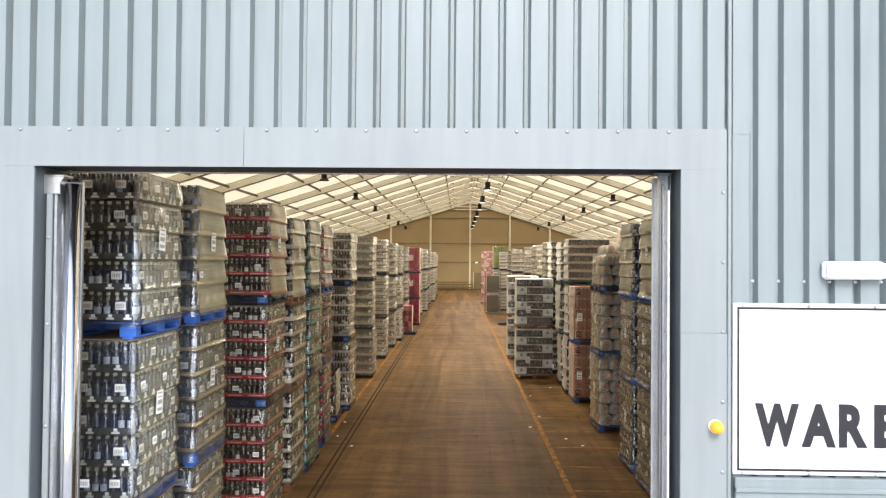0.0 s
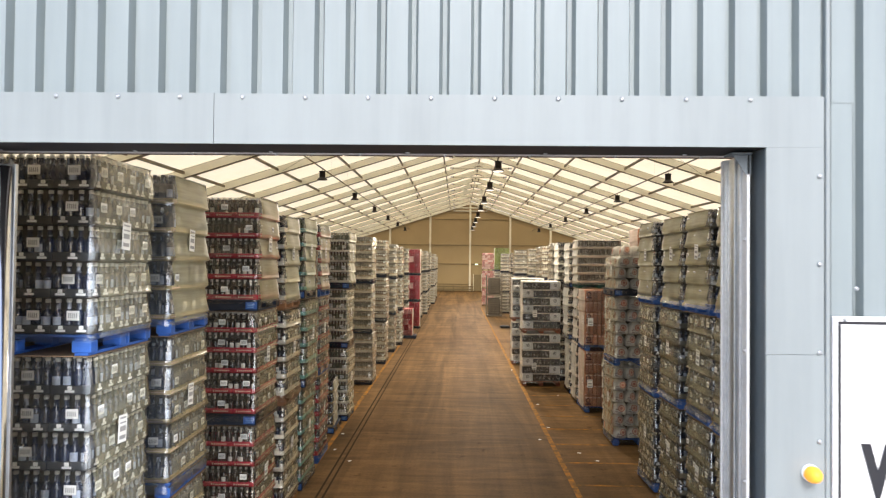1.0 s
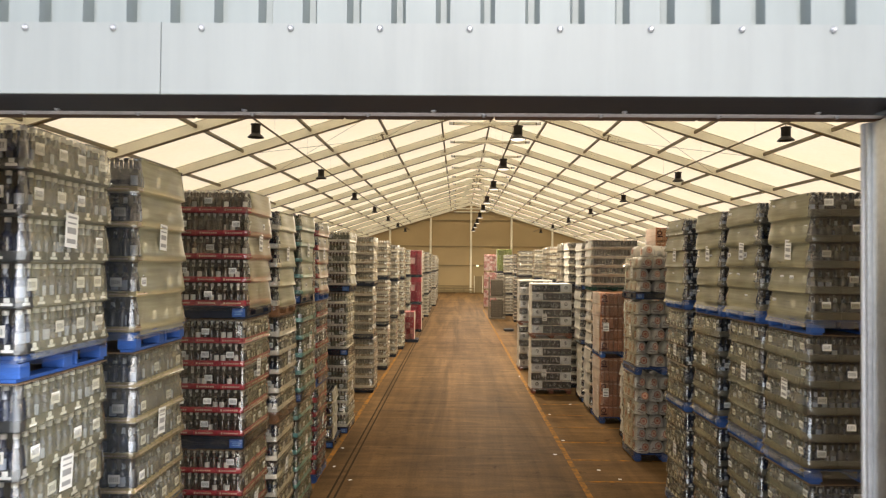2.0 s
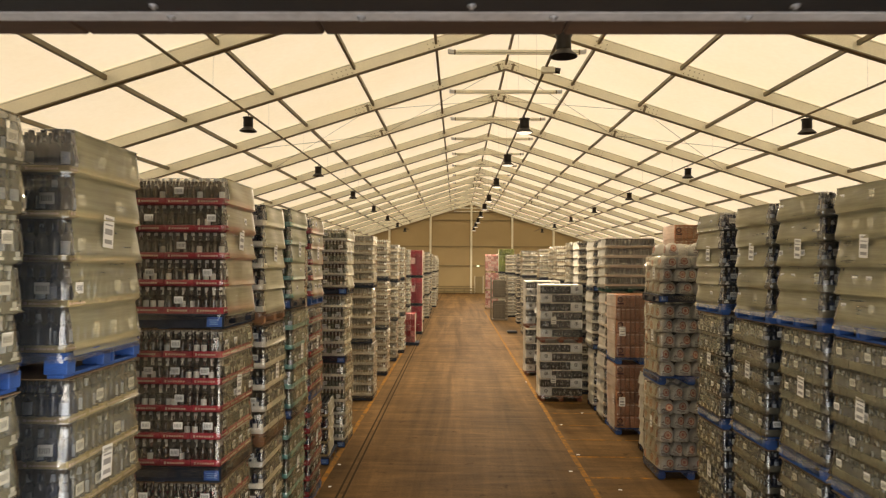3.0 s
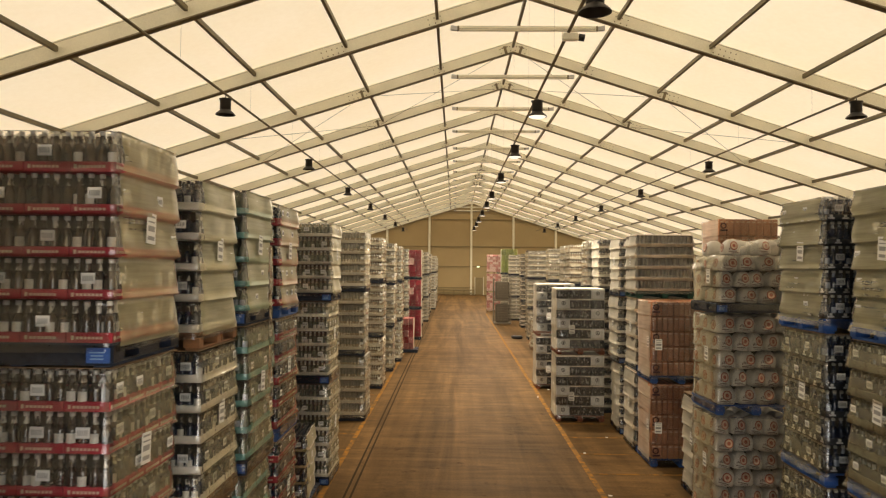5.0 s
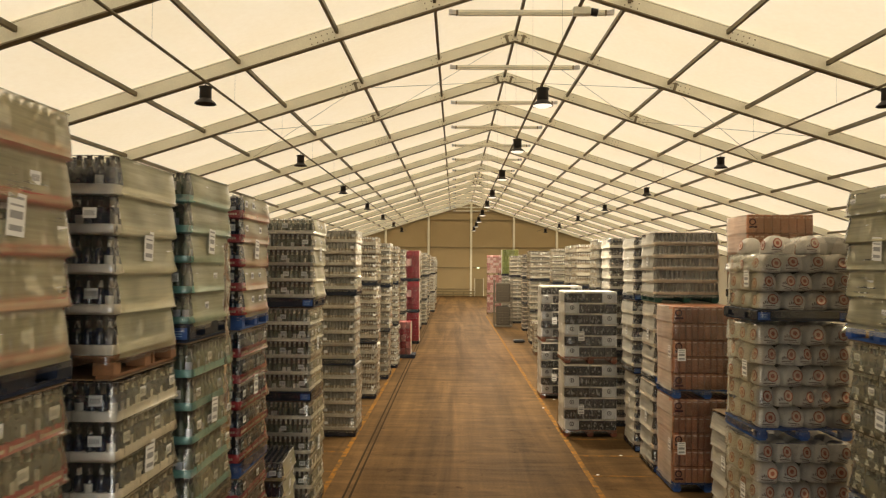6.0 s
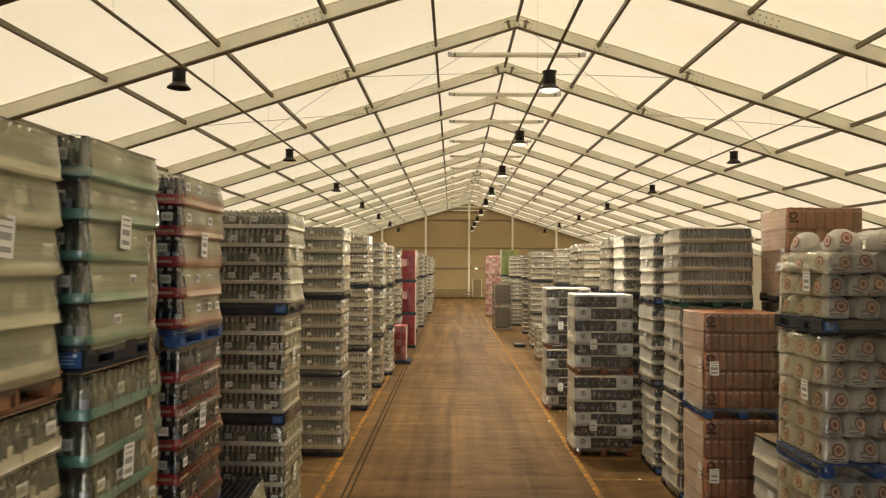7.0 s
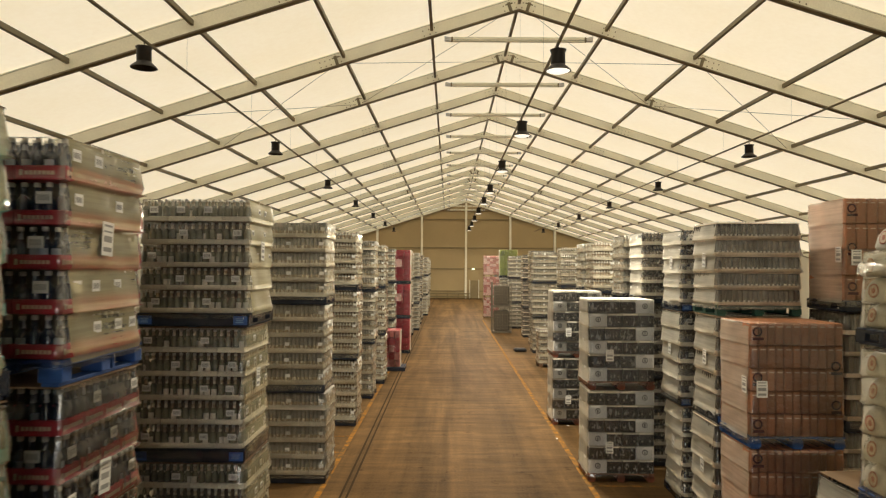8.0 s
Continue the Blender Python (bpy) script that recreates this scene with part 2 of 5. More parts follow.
M_BLABEL_DARK = patchy("dark_bottle_label", (0.03, 0.036, 0.06), (0.52, 0.55, 0.62))
M_BLABEL_DULL = patchy("dull_bottle_label", (0.03, 0.034, 0.028), (0.26, 0.27, 0.20))
M_BLABEL_PALE = patchy("pale_bottle_label", (0.46, 0.37, 0.25), (0.94, 0.87, 0.74))
M_LABEL_PALE = surface("pale_body_label", (0.80, 0.76, 0.68), 0.45, 0, 12, 60, 0.25, 0.2, 0.0)
M_LABEL_DULL = surface("silvery_body_label", (0.40, 0.45, 0.54), 0.4, 0, 12, 60, 0.3, 0.3, 0.0)
M_GLASS_TAN = surface("tan_bottle", (0.40, 0.29, 0.20), 0.15, 0, 8, 60, 0.3, 0.3, 0.0, 1.0)
M_TRAY_RED = surface("red_printed_tray", (0.46, 0.025, 0.045), 0.6, 0, 6, 50, 0.14, 0.12)
M_TRAY_BLACK = surface("black_printed_tray", (0.03, 0.032, 0.036), 0.55, 0, 6, 50, 0.2, 0.12)
M_TRAY_GOLD = surface("tan_printed_tray", (0.45, 0.35, 0.17), 0.6, 0, 6, 50, 0.15, 0.12)
M_TRAY_OLIVE = surface("dark_olive_tray", (0.13, 0.12, 0.085), 0.6, 0, 6, 50, 0.15, 0.15)
M_TRAY_CREAM = surface("cream_card_tray", (0.91, 0.83, 0.71), 0.7, 0, 6, 50, 0.16, 0.25)
M_KRAFT = surface("brown_can_sleeve", (0.06, 0.042, 0.03), 0.45, 0, 9, 50, 0.3, 0.3, 0.0)
M_TRAY_ROSE = surface("pale_rose_card_tray", (0.92, 0.78, 0.64), 0.7, 0, 6, 50, 0.1, 0.15)
M_TRAY_TEAL = surface("grey_green_tray", (0.15, 0.42, 0.40), 0.65, 0, 6, 50, 0.1, 0.12)
M_TRAY_WHITE = surface("white_card_tray", (0.93, 0.88, 0.78), 0.7, 0, 6, 50, 0.06, 0.12)
M_ORANGE = surface("orange_printed_carton", (0.60, 0.27, 0.145), 0.45, 0, 7, 40, 0.2, 0.3)
M_STAMP = surface("dark_maroon_print", (0.07, 0.018, 0.018), 0.6)
M_BAG = surface("pale_paper_sack", (0.66, 0.62, 0.55), 0.6, 0, 9, 40, 0.12, 0.2)
M_BAGRED = surface("red_round_print", (0.36, 0.10, 0.06), 0.55)
M_BAGTAN = surface("tan_round_print", (0.58, 0.42, 0.31), 0.55)
M_SACKPRINT = surface("faded_sack_print", (0.20, 0.15, 0.13), 0.6)
M_BOXWHITE = surface("white_printed_carton", (0.95, 0.945, 0.93), 0.55, 0, 5, 40, 0.07, 0.1)
M_BOXGREY = patchy("dark_can_pack", (0.035, 0.035, 0.037), (0.42, 0.42, 0.43), 16.0, 0.58)
M_CRIMSON = surface("crimson_carton", (0.56, 0.022, 0.06), 0.5, 0, 9, 30, 0.35, 0.35)
M_PINK = surface("pink_red_carton", (0.62, 0.20, 0.20), 0.55, 0, 9, 30, 0.45, 0.3)
M_PINKPRINT = surface("pale_pink_notice", (0.74, 0.46, 0.44), 0.6, 0, 9, 50, 0.2)
M_GREEN = surface("lime_green_carton", (0.36, 0.42, 0.10), 0.55, 0, 5, 40, 0.2, 0.2)
M_CAGE = surface("grey_mesh_panel", (0.19, 0.16, 0.12), 0.6, 0.2, 8, 60, 0.3, 0.2)
M_FILM = film_material("clear_stretch_film", (0.92, 0.92, 0.90), 0.02, 0.10, 0.07, 1.7, 0.75)
# Films by the door: daylight's blue and glare are put into tint and haze.
M_FILM_DAY = film_material("daylight_blue_film", (0.88, 0.94, 1.0), 0.008, 0.10, 0.04, 1.42, 0.8)
M_FILM_SILVER = film_material("crumpled_glare_film", (0.88, 0.94, 1.0), 0.07, 0.12, 0.12, 2.1, 1.0)
M_FILM_LOW = film_material("daylight_glare_film", (0.84, 0.92, 1.0), 0.016, 0.10, 0.05, 1.55, 0.8)
M_FILM_SLACK = film_material("slack_clear_film", (0.92, 0.92, 0.90), 0.014, 0.10, 0.07, 1.5, 0.6)
# Side films: the sheen of a slanting view is put into a milky colour.
M_FILM_SIDE = film_material("side_sheen_film", (0.93, 0.86, 0.54), 0.34, 0.10, 0.5, 1.08, 0.12)
M_FILM_SHEER = film_material("faint_side_sheen_film", (0.90, 0.84, 0.56), 0.20, 0.12, 0.2, 1.18, 0.15)
M_FILM_CLOUD = film_material("cloudy_carton_film", (0.95, 0.91, 0.80), 0.15, 0.12, 0.12, 1.6, 0.5)
M_FILM_BRIGHT = film_material("tight_carton_film", (0.97, 0.95, 0.91), 0.04, 0.1, 0.09, 1.9, 0.7)
M_FILM_HAZE = film_material("doubled_carton_film", (0.90, 0.84, 0.66), 0.14, 0.12, 0.12, 1.4, 0.3)
M_FILM_HEAVY = film_material("milky_side_sheen_film", (0.95, 0.92, 0.82), 0.46, 0.10, 0.5, 1.10, 0.12)
M_FILM_FOLD = film_material("gathered_film_fold", (0.95, 0.93, 0.86), 0.06, 0.1, 0.15, 2.0, 0.25)
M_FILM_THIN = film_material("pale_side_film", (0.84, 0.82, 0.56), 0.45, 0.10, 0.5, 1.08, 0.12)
M_FILM_MILK = film_material("milky_stretch_film", (0.93, 0.90, 0.72), 0.035, 0.12, 0.08, 1.7, 0.75)
# Paler haze on far loads puts the missing brightness into the film.
M_FILM_FAR = film_material("brightened_far_film", (0.97, 0.91, 0.76), 0.15, 0.12, 0.1, 1.6, 0.6)


# building blocks
def mesh_of(name, verts, faces, mats, idx=None, smooth=None):
    me = bpy.data.meshes.new(name)
    me.from_pydata(verts, [], faces)
    for m in mats:
        me.materials.append(m)
    if idx is not None:
        me.polygons.foreach_set("material_index", idx)
    if smooth is not None:
        me.polygons.foreach_set("use_smooth", smooth)
    me.update()
    return me


class Build:
    """Collects shapes into one mesh."""

    def __init__(self):
        self.v, self.f, self.i, self.s = [], [], [], []

    def box(self, x0, x1, y0, y1, z0, z1, mi=0, bev=0.0):
        b = min(bev, (x1 - x0) / 3, (y1 - y0) / 3, (z1 - z0) / 3)
        n = len(self.v)
        if b <= 0:
            self.v += [(x, y, z) for z in (z0, z1) for y in (y0, y1) for x in (x0, x1)]
            for q in ((0, 2, 3, 1), (4, 5, 7, 6), (0, 1, 5, 4), (2, 6, 7, 3), (0, 4, 6, 2), (1, 3, 7, 5)):
                self.face([n + k for k in q], mi)
            return self
        for z, k in ((z0, 1), (z0 + b, 0), (z1 - b, 0), (z1, 1)):
            e = b if k else 0
            xa, xb, ya, yb = x0 + e, x1 - e, y0 + e, y1 - e
            c = b if not k else b * 0.4
            self.v += [(xa + c, ya, z), (xb - c, ya, z), (xb, ya + c, z), (xb, yb - c, z), (xb - c, yb, z), (xa + c, yb, z), (xa, yb - c, z), (xa, ya + c, z)]
        for r in range(3):
            for k in range(8):
                a, d = n + r * 8 + k, n + r * 8 + (k + 1) % 8
                self.face((a, d, d + 8, a + 8), mi)
        self.face([n + 7 - k for k in range(8)], mi)
        self.face([n + 24 + k for k in range(8)], mi)
        return self

    def face(self, f, mi=0, smooth=False):
        self.f.append(tuple(f))
        self.i.append(mi)
        self.s.append(smooth)

    def lathe(self, cx, cy, z, rings, sides=8, closed=True, turn=0.0):
        """Rings of (height, radius, material of the band above)."""
        n = len(self.v)
        for h, r, _ in rings:
            self.v += [(cx + r * math.cos(turn + 2 * math.pi * k / sides), cy + r * math.sin(turn + 2 * math.pi * k / sides), z + h) for k in range(sides)]
        for j in range(len(rings) - 1):
            for k in range(sides):
                a, b = n + j * sides + k, n + j * sides + (k + 1) % sides
                self.face((a, b, b + sides, a + sides), rings[j][2], True)
        if closed:
            self.face([n + (len(rings) - 1) * sides + k for k in range(sides)], rings[-1][2])
        return self

    def tube(self, a, b, r, sides=6, mi=0):
        a, b = Vector(a), Vector(b)
        d = (b - a).normalized()
        u = d.orthogonal().normalized()
        w = d.cross(u)
        n = len(self.v)
        for p in (a, b):
            self.v += [tuple(p + r * (math.cos(2 * math.pi * k / sides) * u + math.sin(2 * math.pi * k / sides) * w)) for k in range(sides)]
        for k in range(sides):
            self.face((n + k, n + (k + 1) % sides, n + sides + (k + 1) % sides, n + sides + k), mi, True)
        self.face([n + sides - 1 - k for k in range(sides)], mi)
        self.face([n + sides + k for k in range(sides)], mi)
        return self

    def mesh(self, name, *mats):
        return mesh_of(name, self.v, self.f, mats, self.i, self.s)


def put(name, me, parent=None, m=None, label=""):
    ob = new(name, me)
    if parent is not None:
        ob.parent = parent
    if m is not None:
        ob.matrix_basis = m
    if label:
        ob["label"] = label
    return ob


def boxpart(name, parent, mat_, dims, bev=0.0, label="", m=None):
    return put(name, Build().box(*dims, 0, bev).mesh(name, mat_), parent, m, label)


def thing(name, m, label, category, group=""):
    ob = new(name)
    ob.empty_display_size = 0.2
    ob.matrix_basis = m
    return tagged(ob, label, category, group)


def setting(name, me, label="", category=""):
    return tagged(new(name, me), label, category, "", "structure")


# the shell
MID, HALF, SLOPE = 1.45, 23.6, 0.316
RIDGE = 12.53
FRONT, BACK = 8.2, 103.35
BAY0, BAY = 13.86, 5.581
PURLINS = (2.77, 5.56, 8.36, 11.33, 14.2, 17.1, 20.0, 22.9)


def roof_z(x):
    return RIDGE - SLOPE * abs(x - MID)


ground = setting("ground", Build().box(-600, 600, -600, 900, -0.3, -0.03).mesh("ground", M_YARD), "grey concrete yard around the warehouse", "ground")
floor = setting("floor", Build().box(MID - HALF, MID + HALF, 7.98, BACK, -0.2, 0.0).mesh("floor", M_FLOOR), "worn brown concrete warehouse floor with tyre marks", "floor")

DOOR_L, DOOR_R, DOOR_T = -2.98, 1.36, 4.48


def roof():
    b = Build()
    ys = [FRONT - 0.25] + [BAY0 + BAY * k for k in range(16)] + [BACK + 0.1]
    cols = [-HALF, *(-x for x in reversed(PURLINS)), 0.0, *PURLINS, HALF]
    fine = []
    for a, c in zip(cols, cols[1:]):
        fine += [a + (c - a) * k / 3 for k in range(3)]
    fine.append(cols[-1])
    rows = []
    for a, c in zip(ys, ys[1:]):
        rows += [(a + (c - a) * k / 4, math.sin(math.pi * k / 4)) for k in range(4)]
    rows.append((ys[-1], 0))
    n = len(fine)
    for y, sag in rows:
        for x in fine:
            b.v.append((MID + x, y, RIDGE + 0.02 - SLOPE * abs(x) - 0.035 * sag))
    for j in range(len(rows) - 1):
        for k in range(n - 1):
            b.face((j * n + k, j * n + k + 1, (j + 1) * n + k + 1, (j + 1) * n + k), 0, True)
    return b.mesh("ceiling", M_FABRIC)


ceiling = setting("ceiling", roof(), "cream translucent fabric roof glowing with daylight", "roof")

for nm, x in (("wall_west", MID - HALF), ("wall_east", MID + HALF)):
    setting(nm, Build().box(x - 0.06, x + 0.06, FRONT - 0.2, BACK, 0, RIDGE - SLOPE * HALF + 0.02).mesh(nm, M_LINER), "cream sheet side wall of the warehouse", "wall")


def end_wall():
    b = Build()
    e = RIDGE - SLOPE * HALF
    pts = [(MID - HALF, 0), (MID + HALF, 0), (MID + HALF, e), (MID, RIDGE), (MID - HALF, e)]
    for y in (BACK + 0.05, BACK + 0.2):
        b.v += [(x, y, z) for x, z in pts]
    b.face((0, 1, 2, 3, 4))
    b.face((9, 8, 7, 6, 5))
    for k in range(5):
        b.face((k, k + 5, (k + 1) % 5 + 5, (k + 1) % 5))
    return b.mesh("wall_north", M_WALL)


wall_north = setting("wall_north", end_wall(), "khaki sheeted gable wall with steel columns and rails", "wall")
for dx in (-11.2, -5.58, 0.0, 5.58, 11.2):
    x = MID + dx
    boxpart("column", wall_north, M_ALU, (x - 0.13, x + 0.13, BACK - 0.25, BACK + 0.05, 0, roof_z(x) - 0.1), 0.01)
for z in (0.9, 3.72, 6.36, 9.95, 11.05):
    w = min(HALF, (RIDGE - z) / SLOPE) - 0.2
    boxpart("rail", wall_north, M_GIRT, (MID - w, MID + w, BACK - 0.08, BACK + 0.05, z - 0.07, z + 0.07), 0.01)
for z in (0.12, 0.52):
    boxpart("kicker_beam", wall_north, M_GIRT, (MID - 6.5, MID + 0.5, BACK - 0.5, BACK - 0.38, z, z + 0.14), 0.02, "low brown barrier rail along the wall")
for k in range(6):
    boxpart("kicker_post", wall_north, M_GIRT, (MID - 6.4 + 1.35 * k, MID - 6.28 + 1.35 * k, BACK - 0.375, BACK - 0.25, 0.0, 0.7), 0.01)
door_1 = setting("door_1", Build().box(2.0, 3.05, BACK - 0.12, BACK + 0.04, 0, 2.25, 0, 0.01).mesh("door_1", M_GIRT), "brown personnel door in the end wall", "door")
boxpart("door_frame", door_1, M_ALU, (1.92, 2.0, BACK - 0.14, BACK + 0.04, 0, 2.33))
boxpart("door_frame", door_1, M_ALU, (3.05, 3.13, BACK - 0.14, BACK + 0.04, 0, 2.33))
exit_sign = tagged(put("exit_sign", Build().box(2.2, 2.55, BACK - 0.2, BACK - 0.075, 3.60, 3.77, 0, 0.02).mesh("exit_sign", M_EXIT)), "small lit green and white exit sign above the door", "sign")

# roof frames
RAFTER = 0.47


def slanted(b, y0, y1, h0, h1, mi=0):
    """A pair of sloping bars that meet under the ridge, from y0 to y1 and h0 to h1 below the roof."""
    for s in (-1, 1):
        n = len(b.v)
        for dx in (0.0, HALF):
            for y in (y0, y1):
                for h in (h0, h1):
                    b.v.append((s * dx, y, -SLOPE * dx - h))
        for f in ((0, 4, 5, 1), (2, 3, 7, 6), (0, 2, 6, 4), (1, 5, 7, 3), (4, 6, 7, 5)):
            b.face([n + k for k in (f if s < 0 else f[::-1])], mi)


def frame_mesh():
    """A box rafter with a keder groove along its top edge and a slim lip."""
    b = Build()
    slanted(b, -0.10, 0.10, 0.035, 0.062)
    slanted(b, -0.085, 0.085, 0.063, 0.075, 1)
    slanted(b, -0.095, 0.095, 0.076, RAFTER - 0.036)
    return b.mesh("rafter", M_ALU, M_PURLIN)


# The rafter underside's shade is put into this flange as dark metal.
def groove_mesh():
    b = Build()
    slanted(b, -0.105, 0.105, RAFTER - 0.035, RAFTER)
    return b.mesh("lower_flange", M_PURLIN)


def plate_mesh(bolts, half):
    """A bolted splice: a thin plate on both faces of the rafter, with pairs of bolt heads."""
    b = Build()
    b.box(-half, half, -0.101, 0.101, -0.15, 0.12, 0, 0.004)
    for k in range(bolts):
        for z in (-0.10, 0.06):
            x = (-0.8 + 1.6 * k / (bolts - 1)) * half
            b.box(x - 0.016, x + 0.016, -0.113, 0.113, z - 0.016, z + 0.016, 1)
    return b.mesh("splice_plate", M_ALU, M_PURLIN)


def knee_mesh():
    """A short dark fitting where a bracing cable is anchored."""
    b = Build().box(-0.05, 0.05, -0.14, 0.14, -0.16, 0.13, 0, 0.01).box(-0.12, 0.12, -0.12, 0.12, 0.06, 0.10, 0, 0.006)
    return b.mesh("cable_anchor", M_PURLIN)


def tie_mesh():
    """A tie beam with a tapered bright shoe at each end."""
    b = Build().box(-2.12, 2.12, -0.05, 0.05, -0.075, 0.075, 0, 0.01).box(-2.10, 2.10, -0.056, 0.056, -0.03, -0.018, 2)
    for s in (-1, 1):
        n = len(b.v)
        for x, h in ((2.13, 0.06), (2.36, 0.085)):
            b.v += [(s * x, y, 0.0 + z + (0.03 if x > 2.2 else 0)) for y, z in ((-0.055, -h), (0.055, -h), (0.055, h * 0.8), (-0.055, h * 0.8))]
        for f in ((0, 1, 5, 4), (1, 2, 6, 5), (2, 3, 7, 6), (3, 0, 4, 7), (4, 5, 6, 7), (3, 2, 1, 0)):
            b.face([n + k for k in (f if s > 0 else f[::-1])], 1)
        b.box(s * 2.12 - 0.03, s * 2.12 + 0.03, -0.06, 0.06, -0.07, 0.07, 2, 0.004)
    return b.mesh("tie_beam", M_ALU, M_STRIP, M_PURLIN)


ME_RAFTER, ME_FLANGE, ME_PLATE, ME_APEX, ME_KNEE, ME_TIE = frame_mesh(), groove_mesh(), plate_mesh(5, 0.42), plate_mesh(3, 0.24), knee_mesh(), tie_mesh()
ME_POST = Build().box(-0.15, 0.15, -0.1, 0.1, 0, RIDGE - SLOPE * HALF - 0.2, 0, 0.01).mesh("eave_post", M_ALU)
BRACED = (4, 11)
for k in range(17):
    y = BAY0 + BAY * k
    fr = tagged(put("roof_frame", ME_RAFTER, None, pose(MID, y, RIDGE)), "cream aluminium portal rafter with bolted splices", "roof frame", "roof frames")
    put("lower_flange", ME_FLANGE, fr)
    put("tie_beam", ME_TIE, fr, pose(0, 0, 11.13 - RIDGE), "slim tie beam with bright end shoes")
    for s in (-1, 1):
        ang = math.degrees(math.atan(SLOPE)) * s
        for dx, me in ((0.30, ME_APEX), (2.85, ME_APEX), (5.98, ME_PLATE)):
            put("splice_plate", me, fr, pose(s * dx, 0, -SLOPE * dx - 0.27, 0, ang, 0))
        if k in BRACED or k - 1 in BRACED:
            for dx in (0.30, 5.80):
                put("cable_anchor", ME_KNEE, fr, pose(s * dx, 0, -SLOPE * dx - 0.27, 0, ang, 0))
        put("eave_post", ME_POST, fr, pose(s * (HALF - 0.2), 0, -RIDGE))
for dx in (*(-x for x in reversed(PURLINS)), 0.0, *PURLINS):
    x = MID + dx
    tagged(put("purlin", Build().box(x - 0.045, x + 0.045, FRONT, BACK, roof_z(x) - 0.285, roof_z(x) - 0.15, 0, 0.008).mesh("purlin", M_PURLIN)), "long dull metal roof purlin", "purlin", "roof purlins")


def brace(k, s):
    b = Build()
    y0, y1 = BAY0 + BAY * k, BAY0 + BAY * (k + 1)
    for xa, xb in ((5.8, 11.2), (0.3, 5.7)):
        pa, pb = MID + s * xa, MID + s * xb
        b.tube((pa, y0, roof_z(pa) - 0.38), (pb, y1, roof_z(pb) - 0.38), 0.009)
        b.tube((pb, y0, roof_z(pb) - 0.38), (pa, y1, roof_z(pa) - 0.38), 0.009)
    return b.mesh("bracing_cable", M_CABLE)


for k in BRACED:
    for s in (-1, 1):
        tagged(put("bracing_cable", brace(k, s)), "thin crossed steel bracing cables under the roof", "cable", "bracing cables")

# the front wall with its opening
PITCH = 0.1675
FACE = 7.93


def profile(x0, ribs):
    """Outline of a sheet with narrow inward grooves, as (x, y)."""
    pts = []
    for k in range(ribs):
        a = x0 + k * PITCH
        pts += [(a, FACE), (a + 0.017, FACE + 0.052), (a + 0.040, FACE + 0.052), (a + 0.055, FACE)]
    pts.append((x0 + ribs * PITCH, FACE))
    return pts


def sheet_mesh(x0, ribs, z0):
    pts = profile(x0, ribs)
    b = Build()
    for x, y in pts:
        b.v += [(x, y, z0), (x, y, roof_z(x) + 0.2)]
    for k in range(len(pts) - 1):
        b.face((2 * k, 2 * k + 2, 2 * k + 3, 2 * k + 1))
    return b.mesh("cladding_sheet", M_CLAD)


def front_backing():
    b = Build()
    y0, y1 = FACE + 0.06, FRONT - 0.05
    e = RIDGE - SLOPE * HALF
    x0, x1 = MID - HALF, MID + HALF
    b.box(x0, DOOR_L - 0.02, y0, y1, 0, e)
    b.box(DOOR_R + 0.02, x1, y0, y1, 0, e)
    b.box(DOOR_L - 0.02, DOOR_R + 0.02, y0, y1, DOOR_T + 0.02, e)
    n = len(b.v)
    for y in (y0, y1):
        b.v += [(x0, y, e), (x1, y, e), (MID, y, RIDGE)]
    b.face((n, n + 1, n + 2))
    b.face((n + 5, n + 4, n + 3))
    return b.mesh("wall_south", M_LINER)


wall_south = setting("wall_south", front_backing(), "blue-grey ribbed steel front wall with a loading opening", "wall")
x = -1.196 - PITCH * 6 * 15
while x < MID + HALF - PITCH * 6:
    over = x + PITCH * 6 > DOOR_L - 0.05 and x < DOOR_R + 0.05
    # sheets beside the opening run to the ground, those above it stop at the head flashing
    if over and x < DOOR_L - 0.05:
        put("cladding_sheet", sheet_mesh(x, 6, 4.72), wall_south)
        put("cladding_sheet", sheet_mesh(x, max(1, int((DOOR_L - x) / PITCH)), 0.02), wall_south, pose(0, 0.003, 0))
    elif over and x + PITCH * 6 > DOOR_R + 0.3:
        put("cladding_sheet", sheet_mesh(x, 6, 4.72), wall_south)
        k = int((DOOR_R + 0.25 - x) / PITCH)
        put("cladding_sheet", sheet_mesh(x + k * PITCH, 6 - k, 0.02), wall_south, pose(0, 0.003, 0))
    else:
        put("cladding_sheet", sheet_mesh(x, 6, 4.72 if over else 0.02), wall_south)
    x += PITCH * 6

# flashings round the opening
HEAD_T = 4.75
trim = setting("trim", Build().box(DOOR_L - 0.33, -1.558, 7.912, 7.929, DOOR_T, HEAD_T).mesh("trim", M_FLASH), "pale grey folded steel flashing round the opening", "flashing")
boxpart("head_flashing", trim, M_FLASH, (-1.555, DOOR_R + 0.30, 7.912, 7.928, DOOR_T, HEAD_T - 0.002))
boxpart("jamb_flashing", trim, M_FLASH, (DOOR_L - 0.33, DOOR_L, 7.912, 7.929, 0.02, DOOR_T - 0.0005))
boxpart("jamb_flashing", trim, M_FLASH, (DOOR_R, DOOR_R + 0.30, 7.912, 7.928, 3.40, DOOR_T - 0.0005))
boxpart("jamb_flashing", trim, M_FLASH, (DOOR_R, DOOR_R + 0.305, 7.911, 7.926, 0.02, 3.398), 0.003)
boxpart("edge_fold", trim, M_FLASH, (DOOR_R + 0.306, DOOR_R + 0.33, 7.905, 7.945, 0.02, 6.0), 0.004)
